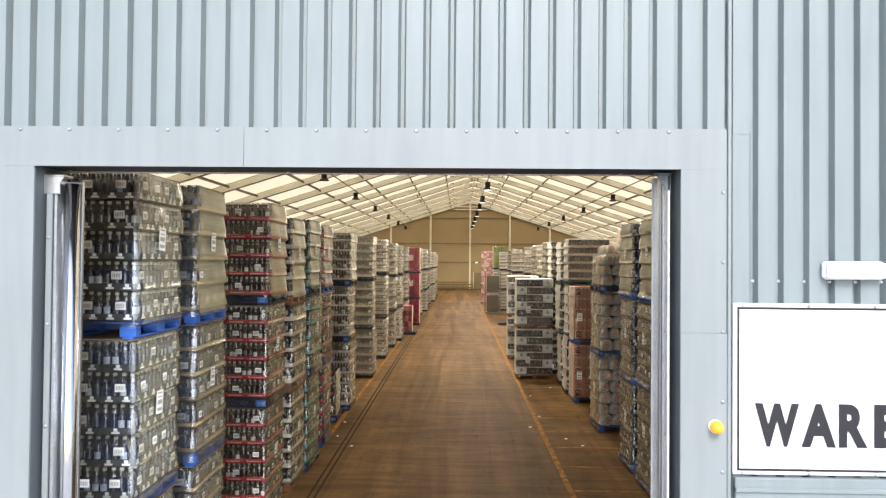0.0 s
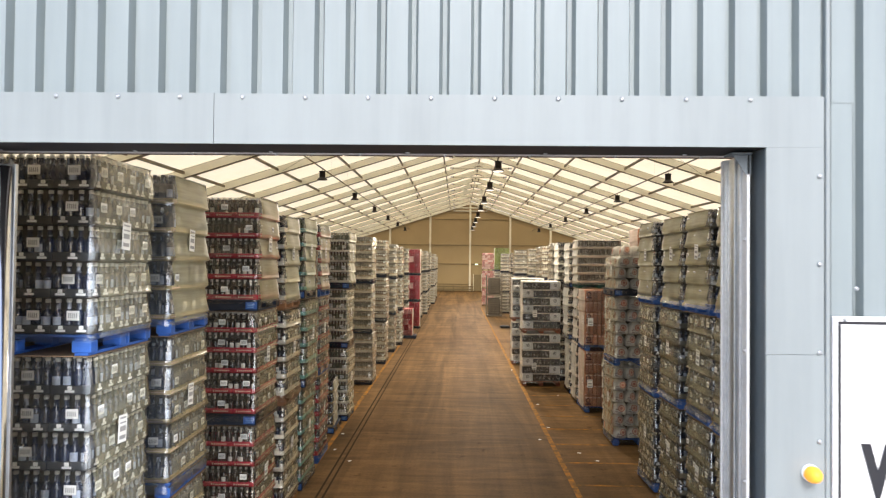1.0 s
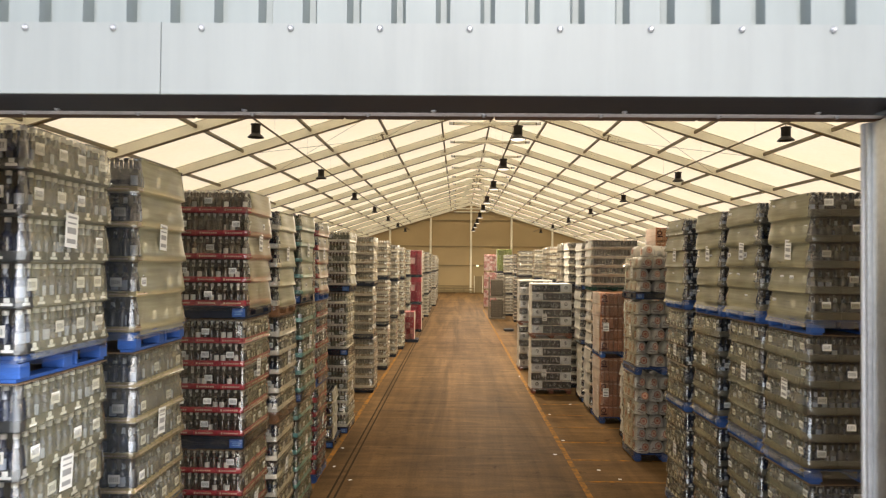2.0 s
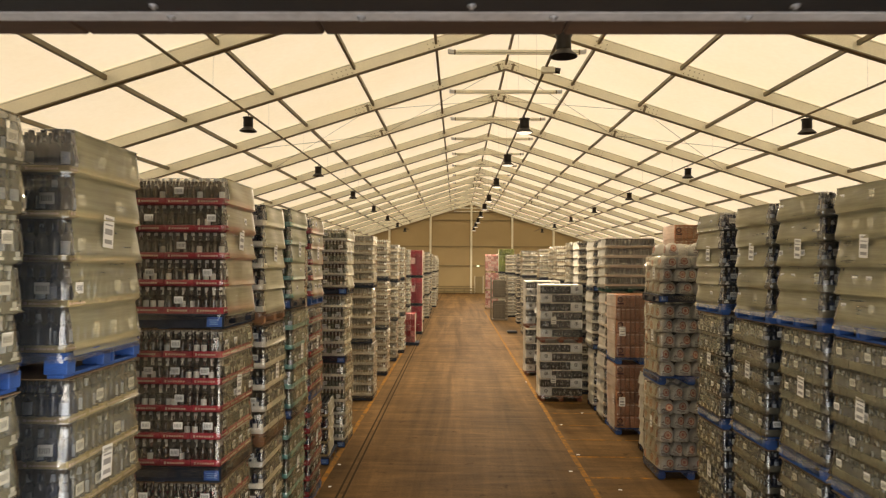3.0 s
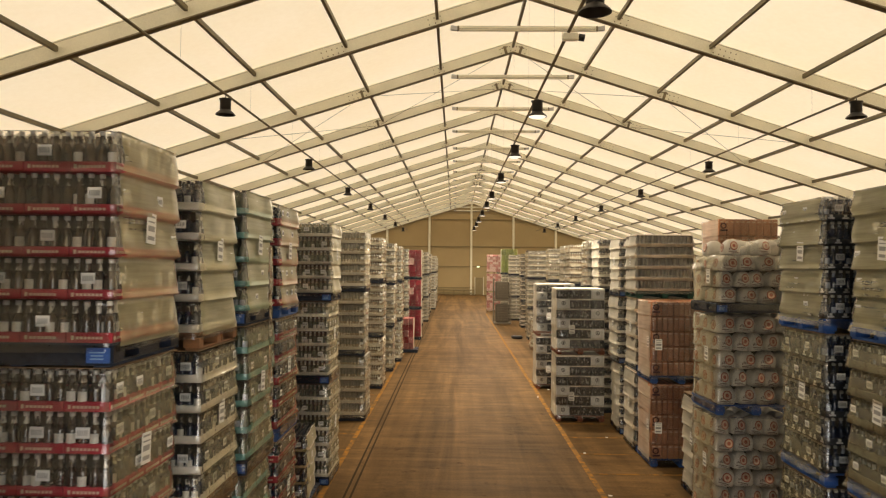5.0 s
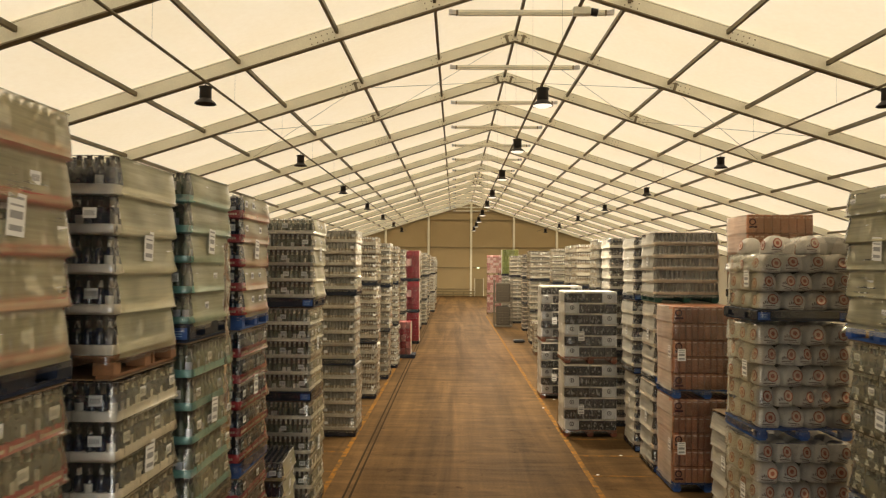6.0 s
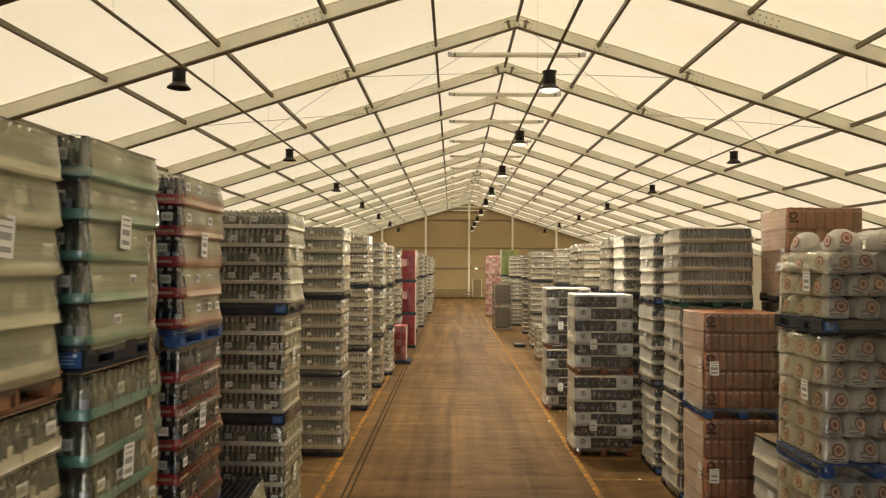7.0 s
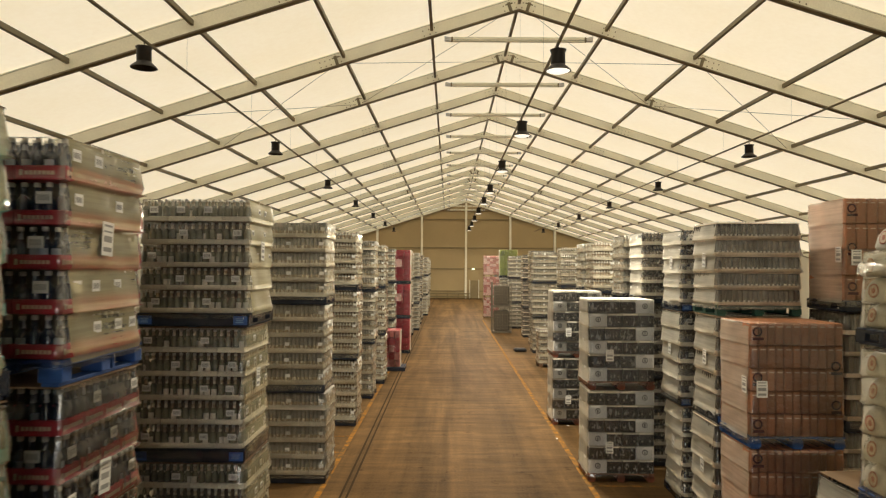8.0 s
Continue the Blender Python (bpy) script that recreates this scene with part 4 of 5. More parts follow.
def far_layer(key, style, h, sides=5):
    """A whole layer of a distant load in one mesh: tray bands and the bottles round its edge."""
    k = (key, round(h, 3), "far", sides)
    if k in CASES:
        return CASES[k]
    w, d = style["w"], style["d"]
    b = Build()
    th = style["tray_h"] * h
    for i in range(4):
        b.box(-w / 2 + w * i / 4 + 0.003, -w / 2 + w * (i + 1) / 4 - 0.003, -d / 2, d / 2, 0, th)
    b.box(-w / 2 + 0.09, w / 2 - 0.09, -d / 2 + 0.09, d / 2 - 0.09, th, h * 0.9, 4)
    for i in range(16):
        for j in range(12):
            if i in (0, 15) or j in (0, 11):
                x, y, r = -w / 2 + w * (i + 0.5) / 16, -d / 2 + d * (j + 0.5) / 12, w / 32 * 0.95
                b.lathe(x, y, th * 0.5, [(0, r, 1), (0.1 * h, r, 2), (0.34 * h, r, 1), (h - th * 0.5 - 0.3 * h * (not style["can"]), r, 3), (h - th * 0.5 - 0.01, r * (0.7 if style["can"] else 0.4), 3)], sides)
    for i in (1, 3):
        x = -w / 2 + w * (i + 0.62) / 4
        b.box(x, x + 0.08, -d / 2 - 0.004, -d / 2, th + 0.05, th + 0.11, 5)
        y = -d / 2 + d * (i + 0.5) / 4
        b.box(-w / 2 - 0.004, w / 2 + 0.004, y - 0.035, y + 0.035, th + 0.05, th + 0.11, 5)
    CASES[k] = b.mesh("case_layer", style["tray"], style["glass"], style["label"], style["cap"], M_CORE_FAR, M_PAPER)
    return CASES[k]


def wrap_mesh(w, d, h, layers, seed, bulge=1.0, low=-0.1, film=M_FILM, sheer=False):
    """Stretch film drawn round a load, bulging at each tray and drawn in between."""
    rnd = random.Random(seed)
    b = Build()
    side = []
    nx, ny, cr = 9, 8, 0.05
    for x0, y0, ux, uy, n_, length in ((-w / 2, -d / 2, 1, 0, nx, w), (w / 2, -d / 2, 0, 1, ny, d), (w / 2, d / 2, -1, 0, nx, w), (-w / 2, d / 2, 0, -1, ny, d)):
        ox, oy = uy, -ux
        for k in range(n_ + 1):
            e = cr + (length - 2 * cr) * k / n_
            side.append((x0 + ux * e, y0 + uy * e, ox, oy))
        cx, cy = x0 + ux * (length - cr) - ox * cr, y0 + uy * (length - cr) - oy * cr
        for k in (1, 2, 3):
            a = math.pi / 2 * k / 4
            vx, vy = ox * math.cos(a) + ux * math.sin(a), oy * math.cos(a) + uy * math.sin(a)
            side.append((cx + cr * vx, cy + cr * vy, vx, vy))
    lh = h / layers
    zs = [low, low * 0.4]
    for i in range(layers):
        zs += [lh * (i + 0.02), lh * (i + 0.05), lh * (i + 0.24), lh * (i + 0.55), lh * (i + 0.86), lh * (i + 0.965)]
    zs.append(h - 0.010)
    n = len(side)
    ph = [rnd.uniform(0, 6.28) for _ in range(6)]
    for j, z in enumerate(zs):
        if z < 0:
            off = 0.03 + (0.035 * z / low if bulge > 1.2 else 0.0)
        elif j == len(zs) - 1:
            off = 0.002
        else:
            t = (z / lh) % 1.0
            off = 0.008 + bulge * (0.020 if t < 0.04 else 0.024 if t < 0.1 else 0.014 if t < 0.3 else 0.003 if t < 0.6 else -0.010 if t < 0.9 else -0.014)
        lip = 0 < z < h and (z / lh) % 1.0 < 0.12
        for k, (x, y, ox, oy) in enumerate(side):
            a = k / n * 6.283
            if lip:
                off += 0.007 * bulge * rnd.uniform(-1, 1)
                off = min(max(off, 0.010), 0.046)
            o = max(0.0 if j == len(zs) - 1 else -0.024 * bulge if (z / lh) % 1.0 > 0.7 and z > 0 else 0.004, off + 0.007 * math.sin(3 * a + ph[0] + 2.1 * z) + 0.005 * math.sin(9 * a + ph[1] + 5 * z) + 0.004 * rnd.uniform(-1, 1))
            b.v.append((x + ox * o, y + oy * o, z))
    # a narrow collar of film folded over the top edge
    for k, (x, y, ox, oy) in enumerate(side):
        b.v.append((x * 0.93, y * 0.93, h - 0.014 + 0.010 * rnd.random()))
    rows = len(zs) + 1
    for j in range(rows - 1):
        for k in range(n):
            a, c = j * n + k, j * n + (k + 1) % n
            # Flank faces take the side films, whose haze holds the painted sheen.
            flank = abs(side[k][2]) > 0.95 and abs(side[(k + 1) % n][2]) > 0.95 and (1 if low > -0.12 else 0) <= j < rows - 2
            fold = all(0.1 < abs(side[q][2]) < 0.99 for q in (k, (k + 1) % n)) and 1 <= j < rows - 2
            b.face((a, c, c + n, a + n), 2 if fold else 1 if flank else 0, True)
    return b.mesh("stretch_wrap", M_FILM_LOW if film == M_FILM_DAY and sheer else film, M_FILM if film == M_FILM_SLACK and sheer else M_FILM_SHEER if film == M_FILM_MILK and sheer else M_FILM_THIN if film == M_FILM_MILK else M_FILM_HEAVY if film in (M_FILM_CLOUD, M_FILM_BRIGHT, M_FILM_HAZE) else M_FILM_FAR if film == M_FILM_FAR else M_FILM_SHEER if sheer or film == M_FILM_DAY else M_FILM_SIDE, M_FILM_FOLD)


WRAPS = {}


def wrap_of(w, d, h, layers, film, var, low, bulge=1.0, sheer=False):
    k = (w, d, round(h, 2), layers, film.name, var, low, bulge, sheer)
    if k not in WRAPS:
        WRAPS[k] = wrap_mesh(w, d, h, layers, var + 11, bulge, low, film, sheer)
    return WRAPS[k]


def pallet_label():
    b = Build().box(-0.07, 0.07, 0, 0.002, -0.105, 0.105, 0)
    for z, zz in ((0.075, 0.088), (0.04, 0.05), (-0.02, 0.018), (-0.08, -0.052)):
        b.box(-0.05, 0.05, -0.001, 0.0, z, zz, 1)
    return b.mesh("pallet_label", M_PAPER, M_INK)


ME_PLABEL = pallet_label()


def st(tray, glass, label, cap, tray_h=0.26, is_can=False, w=1.18, d=0.98):
    return {"tray": tray, "glass": glass, "label": label, "cap": cap, "tray_h": tray_h, "can": is_can, "solid": glass == M_KRAFT, "paper": M_LABEL_DULL if label in (M_BLABEL_DARK, M_BLABEL_DULL) else M_LABEL_PALE, "print": tray in (M_TRAY_RED, M_TRAY_GOLD), "w": w, "d": d}


STYLES = {
    "dark": (st(M_TRAY_BLACK, M_GLASS_DARK, M_BLABEL_DARK, M_CAP, 0.24), "dark beer bottles in black trays under clear film"),
    "gold": (st(M_TRAY_GOLD, M_GLASS_DARK, M_BLABEL_DARK, M_CAP_DARK, 0.16), "dark beer bottles in tan trays under clear film"),
    "red": (st(M_TRAY_RED, M_GLASS_BROWN, M_BLABEL, M_CAP, 0.24), "brown beer bottles in red trays under clear film"),
    "white": (st(M_TRAY_WHITE, M_GLASS_DARK, M_BLABEL, M_CAP_DARK, 0.26), "dark bottles in white trays under milky film"),
    "teal": (st(M_TRAY_TEAL, M_GLASS_TEAL, M_BLABEL_DULL, M_CAP_DARK, 0.24), "bottles in grey-green trays under milky film"),
    "rose": (st(M_TRAY_RED, M_GLASS_DARK, M_BLABEL_DARK, M_CAP, 0.33), "dark bottles in red trays under clear film"),
    "clear": (st(M_TRAY_CREAM, M_GLASS_GREY, M_BLABEL_PALE, M_CAP, 0.22), "clear bottles in cream trays under clear film"),
    "cans": (st(M_TRAY_CREAM, M_GLASS_PALE, M_BLABEL_PALE, M_CAP, 0.28, True), "cans in pale trays under clear film"),
    "brown": (st(M_TRAY_CREAM, M_GLASS_TAN, M_BLABEL_PALE, M_CAP, 0.36), "brown bottles in cream trays under film"),
    "night": (st(M_TRAY_OLIVE, M_GLASS_DARK, M_BLABEL_DARK, M_CAP_DARK, 0.30), "dark bottles in dark olive trays under hazy film"),
    "trays": (st(M_TRAY_ROSE, M_KRAFT, M_KRAFT, M_CAP, 0.2, True), "brown cans in wide pale trays under milky film"),
}
COUNT = [0]


def drinks_load(key, m, h, layers, near, film, low=-0.1, labels=((0, 0.55),), aisle=1, bulge=1.0, sheer=False):
    style, text = STYLES[key]
    COUNT[0] += 1
    rnd = random.Random(COUNT[0])
    o = thing("drinks_load", m, "pallet of " + text, "drinks pallet", "drinks loads")
    lh = h / layers
    w, d = style["w"], style["d"]
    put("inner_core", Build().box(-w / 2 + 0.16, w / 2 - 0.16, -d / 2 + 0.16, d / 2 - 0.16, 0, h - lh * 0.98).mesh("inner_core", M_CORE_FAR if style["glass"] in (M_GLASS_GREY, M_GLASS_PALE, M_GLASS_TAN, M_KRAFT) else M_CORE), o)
    for i, (sx, sy, tw) in enumerate(layer_shifts(key, h, layers, 0.009 if near else 0.016)):
        base = pose(sx, sy, lh * i, 0, 0, tw)
        if not near:
            put("case_layer", far_layer(key, style, lh, 5 if m.translation.y < 45 else 3), o, base)["kind"] = "stuff"
            continue
        for a in range(4):
            for c in range(4):
                if a in (0, 3) or c in (0, 3) or i == layers - 1:
                    put("case", tray_of(key, style, lh), o, base @ pose((a - 1.5) * w / 4, (c - 1.5) * d / 4, 0))
    if near:
        fill, marks = load_fill(key, style, h, layers, aisle)
        put("can_tier" if style["can"] else "bottle_pack", fill, o)["kind"] = "stuff"
        put("sticker_set", marks, o, None, "small white stickers and prints")["kind"] = "stuff"
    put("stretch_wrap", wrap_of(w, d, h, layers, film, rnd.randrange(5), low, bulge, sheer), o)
    if near:
        for u, v in labels:
            put("pallet_label", ME_PLABEL, o, pose(aisle * (w / 2 + 0.035), -0.05 + u, h * v, 0, 4, 90 * aisle))
    return o


def stack(key, x, y, levels, pal, near=True, film=None, tilt=0.0, aisle=1, layers=None, skirt=False):
    """A pile of pallets. x: the aisle-side edge, y: the near edge; levels: the undersides of its pallets and its top."""
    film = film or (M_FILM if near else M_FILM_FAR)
    kinds = pal if isinstance(pal, tuple) else (pal,) * 4
    cx = x - aisle * PW / 2
    for i, z in enumerate(levels[:-1]):
        rnd = random.Random(int(y * 100) + i)
        dx, dy, tw = rnd.uniform(-0.02, 0.02), rnd.uniform(-0.02, 0.02), rnd.uniform(-0.8, 0.8) + tilt
        h = levels[i + 1] - z - PH - 0.012
        where = "on the concrete floor" if i == 0 else "stacked on a wrapped load"
        pallet(kinds[i], pose(cx + dx, y + PD / 2 + dy, z + 0.001, 0, 0, tw), near, where)
        if i and near:
            tagged(put("card_sheet", Build().box(-0.6, 0.6, -0.5, 0.5, -0.008, -0.002).mesh("card_sheet", M_CARD), None, pose(cx + dx, y + PD / 2 + dy, z, 0, 0, tw)), "thin brown card sheet under a pallet", "card sheet", "card sheets")
        n = layers or max(4, round(h / 0.262))
        drinks_load(key, pose(cx + dx * 1.5, y + PD / 2 + dy, z + PH + 0.002, 0, 0, tw), h, n, near, film, -0.075 if skirt else -0.1 if i % 2 else -0.06, aisle=aisle, bulge=1.35 if skirt else 1.0, sheer=i < len(levels) - 2)


L3 = (0.0, 1.70, 3.18, 4.60)
XL, XR = -2.86, 3.08
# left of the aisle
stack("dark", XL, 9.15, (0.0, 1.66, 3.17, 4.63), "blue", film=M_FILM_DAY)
stack("gold", XL, 10.62, (0.0, 1.66, 3.16, 4.66), "blue", tilt=1.0, film=M_FILM_SILVER)
stack("red", XL + 0.02, 13.33, (0.0, 1.72, 3.20, 4.70), "navy")
stack("white", XL, 14.95, (0.0, 1.66, 3.11, 4.58), "wood", film=M_FILM_MILK)
stack("teal", XL + 0.05, 16.10, (0.0, 1.72, 3.22, 4.62), "navy", film=M_FILM_MILK)
stack("rose", XL, 17.70, (0.0, 1.66, 3.18, 4.60), "blue", film=M_FILM_SLACK)
stack("clear", XL - 0.02, 21.35, (0.0, 1.76, 3.20, 4.60), "navy")
stack("cans", XL - 0.06, 26.45, (0.0, 1.60, 3.17, 4.66), "navy", near=False)
stack("brown", XL - 0.09, 31.0, (0.0, 1.60, 3.28, 4.72), "navy", near=False)
stack("cans", XL - 0.05, 34.6, (0.0, 1.60, 3.12, 4.64), "navy", near=False)
stack("cans", -2.97, 43.4, (0.0, 1.62, 3.16, 4.64), "navy", near=False)
stack("brown", XL + 0.03, 37.2, (0.0, 1.62, 3.14, 4.62), "navy", near=False)
# second row, seen through the gap
stack("clear", -4.16, 19.0, L3, "navy", near=False, film=M_FILM_MILK)
stack("clear", -4.16, 20.2, L3, "navy", near=False)
FAR = ("cans", "brown", "clear", "cans", "trays", "cans", "brown", "clear")
for k, y in enumerate((48.3, 50.6, 54.0, 57.2, 62.0, 66.4, 70.5, 76.0, 82.0)):
    stack(FAR[k % 8], -2.62 - 0.1 * (k % 3) + 0.04 * k, y, (0.0, 1.62, 3.16, 4.66 + 0.1 * (k % 2)), "navy", near=False)

# right of the aisle
stack("night", XR, 12.45, (0.0, 1.70, 3.18, 4.63), "blue", aisle=-1, skirt=True)
stack("night", XR, 13.64, (0.0, 1.70, 3.19, 4.63), "blue", aisle=-1, skirt=True)
stack("night", XR, 14.90, (0.0, 1.70, 3.18, 4.62), "blue", aisle=-1, skirt=True)
stack("dark", XR, 16.36, (0.0, 1.60, 3.18, 4.62), "blue", aisle=-1, skirt=True)
stack("trays", XR, 23.88, (0.0, 1.66, 3.20, 4.54), ("navy", "navy", "green"), film=M_FILM_CLOUD, aisle=-1, layers=5)
stack("white", XR, 25.42, (0.0, 1.62, 3.16, 4.52), "navy", film=M_FILM_CLOUD, aisle=-1)
stack("white", XR, 27.75, L3, "navy", near=False, film=M_FILM_CLOUD, aisle=-1)
stack("cans", XR, 29.2, L3, "navy", near=False, aisle=-1)
stack("brown", XR + 0.1, 33.0, L3, "navy", near=False, aisle=-1)
stack("cans", XR + 0.1, 34.6, L3, "navy", near=False, aisle=-1)
stack("clear", XR + 0.1, 38.3, L3, "navy", near=False, aisle=-1)
stack("brown", 2.84, 41.5, (0.0, 1.45), "wood", near=False, aisle=-1)
stack("trays", 3.42, 53.3, (0.0, 1.62, 3.16, 4.62), "navy", near=False, aisle=-1)
stack("cans", 4.66, 53.4, (0.0, 1.62, 3.16, 4.62), "navy", near=False, aisle=-1)
for k, y in enumerate((46.0, 49.0, 59.0, 63.0, 72.0, 78.0)):
    stack(FAR[(k + 3) % 8], 3.1 + 0.25 * (k % 2), y, (0.0, 1.62, 3.16, 4.62 + 0.12 * (k % 2)), "navy", near=False, aisle=-1)
stack("white", 3.27, 20.56, (0.0, 1.66), "navy", film=M_FILM_CLOUD, aisle=-1)
tagged(put("card_sheet", Build().box(-0.58, 0.58, -0.48, 0.48, 0, 0.006).mesh("card_sheet", M_CARD), None, pose(3.92, 21.12, 1.668, 0, 0, 4)), "loose brown card sheet on a wrapped load", "card sheet", "card sheets")


# cartons, sacks and boxes
def boxed_load(name, label, category, m, h, layers, nx, ny, mats, near, film, w=1.18, d=0.98, extra=None, low=-0.08):
    """A load of cartons in even layers, of which the outer ones are built."""
    o = thing(name, m, label, category)
    lh = h / layers
    bw, bd = w / nx, d / ny
    me = [Build().box(-bw / 2 + 0.004, bw / 2 - 0.004, -bd / 2 + 0.004, bd / 2 - 0.004, 0.002, lh - 0.004, 0, 0.012).mesh("carton", mm) for mm in mats]
    rnd = random.Random(int(h * 1000) + nx)
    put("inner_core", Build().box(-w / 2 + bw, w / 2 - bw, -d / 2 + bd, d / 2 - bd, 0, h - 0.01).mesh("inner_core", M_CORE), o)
    for i in range(layers):
        for a in range(nx):
            for c in range(ny):
                if 0 < a < nx - 1 and 0 < c < ny - 1 and i < layers - 1:
                    continue
                put("carton", rnd.choice(me), o, pose(-w / 2 + bw * (a + 0.5) + rnd.uniform(-0.004, 0.004), -d / 2 + bd * (c + 0.5) + rnd.uniform(-0.004, 0.004), lh * i, 0, 0, rnd.uniform(-0.5, 0.5)))
    if extra:
        extra(o, w, d, h, lh)
    if film:
        put("stretch_wrap", wrap_of(w, d, h, layers, film, 1, low, 0.15), o)
    return o


def stamps(o, w, d, h, lh):
    ring = Build().lathe(0, 0, 0, [(0, 0.062, 0), (0.002, 0.062, 0), (0.002, 0.04, 0)], 18, False).mesh("round_stamp", M_STAMP)
    bar = Build().box(-0.07, 0.07, -0.001, 0.001, -0.018, 0.018).mesh("printed_band", M_STAMP)
    line = Build().box(-0.032, 0.032, -0.001, 0.001, -0.008, 0.008).mesh("printed_band", M_PRINT)
    for z, x in ((h - lh * 0.4, -w / 2 + 0.09), (h * 0.52, -w / 2 + 0.09), (lh * 0.55, -w / 2 + 0.09), (h * 0.62, w / 2 - 0.1), (lh * 1.4, w / 2 - 0.1)):
        put("round_stamp", ring, o, pose(x, -d / 2 - 0.003, z, 90, 0, 0))
        put("printed_band", bar, o, pose(x + 0.01, -d / 2 - 0.004, z - 0.09))
    n = 11
    for i in range(round(h / lh)):
        for a in range(n):
            put("printed_band", line, o, pose(-w / 2 + w * (a + 0.5) / n, -d / 2 - 0.003, lh * i + lh * 0.82))
    put("pallet_label", ME_PLABEL, o, pose(-w / 2 + 0.13, -d / 2 - 0.04, h * 0.42, 0, 0, 0))
    put("pallet_label", ME_PLABEL, o, pose(-w / 2 - 0.04, -d / 2 + 0.1, h * 0.45, 0, 0, -90))


def carton_stack(x, y, zs, aisle=-1):
    for i, z in enumerate(zs[:-1]):
        h = zs[i + 1] - z - PH - 0.012
        pallet("blue", pose(x - aisle * PW / 2, y + PD / 2, z + 0.001, 0, 0, 0.4 * i), True, "under orange cartons")
        boxed_load("carton_load", "orange printed cartons with dark stamps in clear film", "carton pallet", pose(x - aisle * PW / 2, y + PD / 2, z + PH + 0.002, 0, 0, 0.4 * i), h, 5, 11, 4, [M_ORANGE], True, M_FILM_BRIGHT, extra=stamps)


carton_stack(XR, 22.78, (0.0, 1.60, 3.20))
# orange cartons on a higher pile in the second row
stack("trays", 4.56, 23.28, (0.0, 1.70, 3.30), "navy", near=False, aisle=-1)
pallet("navy", pose(5.17, 23.78, 3.301), False, "stacked on a wrapped load")
boxed_load("carton_load", "orange and white printed cartons in cloudy film", "carton pallet", pose(5.17, 23.78, 3.453), 1.38, 4, 8, 4, [M_ORANGE], True, M_FILM_HAZE, extra=stamps)


def sack_mesh():
    """A squat filled sack: flat base, full sides, rounded shoulders."""
    b = Build()
    nu = 16
    rings = [(0.0, 0.6), (0.005, 0.93), (0.03, 1.0), (0.09, 1.0), (0.14, 0.94), (0.18, 0.82), (0.21, 0.64), (0.232, 0.40), (0.24, 0.0)]
    for z, r in rings:
        for k in range(nu):
            th = 2 * math.pi * k / nu
            c, s = math.cos(th), math.sin(th)
            wob = 1 + 0.022 * math.sin(3 * th + 26 * z) + 0.014 * math.sin(7 * th - 60 * z)
            b.v.append((0.139 * math.copysign(abs(c) ** 0.42, c) * r * wob + 0.55 * z * z, 0.158 * math.copysign(abs(s) ** 0.42, s) * r * wob, z))
    for j in range(len(rings) - 1):
        for k in range(nu):
            a, c = j * nu + k, j * nu + (k + 1) % nu
            b.face((a, c, c + nu, a + nu), 0, True)
    b.face(list(range(nu))[::-1], 0, False)
    return b.mesh("sack", M_BAG)


ME_SACK = sack_mesh()
ME_RING = Build().lathe(0, 0, 0, [(0, 0.066, 0), (0.003, 0.066, 0), (0.0031, 0.052, 1), (0.0032, 0.026, 0)], 18).mesh("round_print", M_BAGRED, M_BAGTAN)
ME_SWOOSH = Build()
for k in range(7):
    u, lift = -0.085 + 0.024 * k, 0.012 * math.sin(1.7 * k)
    ME_SWOOSH.box(u, u + 0.015, -0.001, 0.0, 0.004 * k + lift * 0.4, 0.004 * k + 0.026 + lift)
ME_SWOOSH.box(-0.09, 0.06, -0.001, 0.0, -0.03, -0.018).box(-0.05, 0.085, -0.001, 0.0, -0.048, -0.041)
ME_SWOOSH = ME_SWOOSH.mesh("printed_band", M_SACKPRINT)


def tent_mesh(h):
    """Loose film drawn from the topmost sacks down to the aisle corner of a load."""
    rnd = random.Random(3)
    b = Build()
    prof = [(-0.63, h * 0.72), (-0.60, h * 0.84), (-0.45, h + 0.02), (-0.25, h + 0.10), (0.0, h + 0.19), (0.25, h + 0.235), (0.45, h + 0.22), (0.60, h + 0.15), (0.62, h * 0.8)]
    rows = [(-0.53, -0.10), (-0.50, -0.02), (-0.3, 0.01), (-0.1, 0.0), (0.1, 0.012), (0.3, 0.0), (0.5, -0.02), (0.53, -0.10)]
    for y, dz in rows:
        for x, z in prof:
            b.v.append((x + rnd.uniform(-0.012, 0.012), y + 0.02 * math.sin(9 * x) + rnd.uniform(-0.01, 0.01), z + dz + rnd.uniform(-0.012, 0.012)))
    n = len(prof)
    for j in range(len(rows) - 1):
        for k in range(n - 1):
            b.face((j * n + k, j * n + k + 1, (j + 1) * n + k + 1, (j + 1) * n + k), 0, True)
    return b.mesh("loose_film", M_FILM_CLOUD)


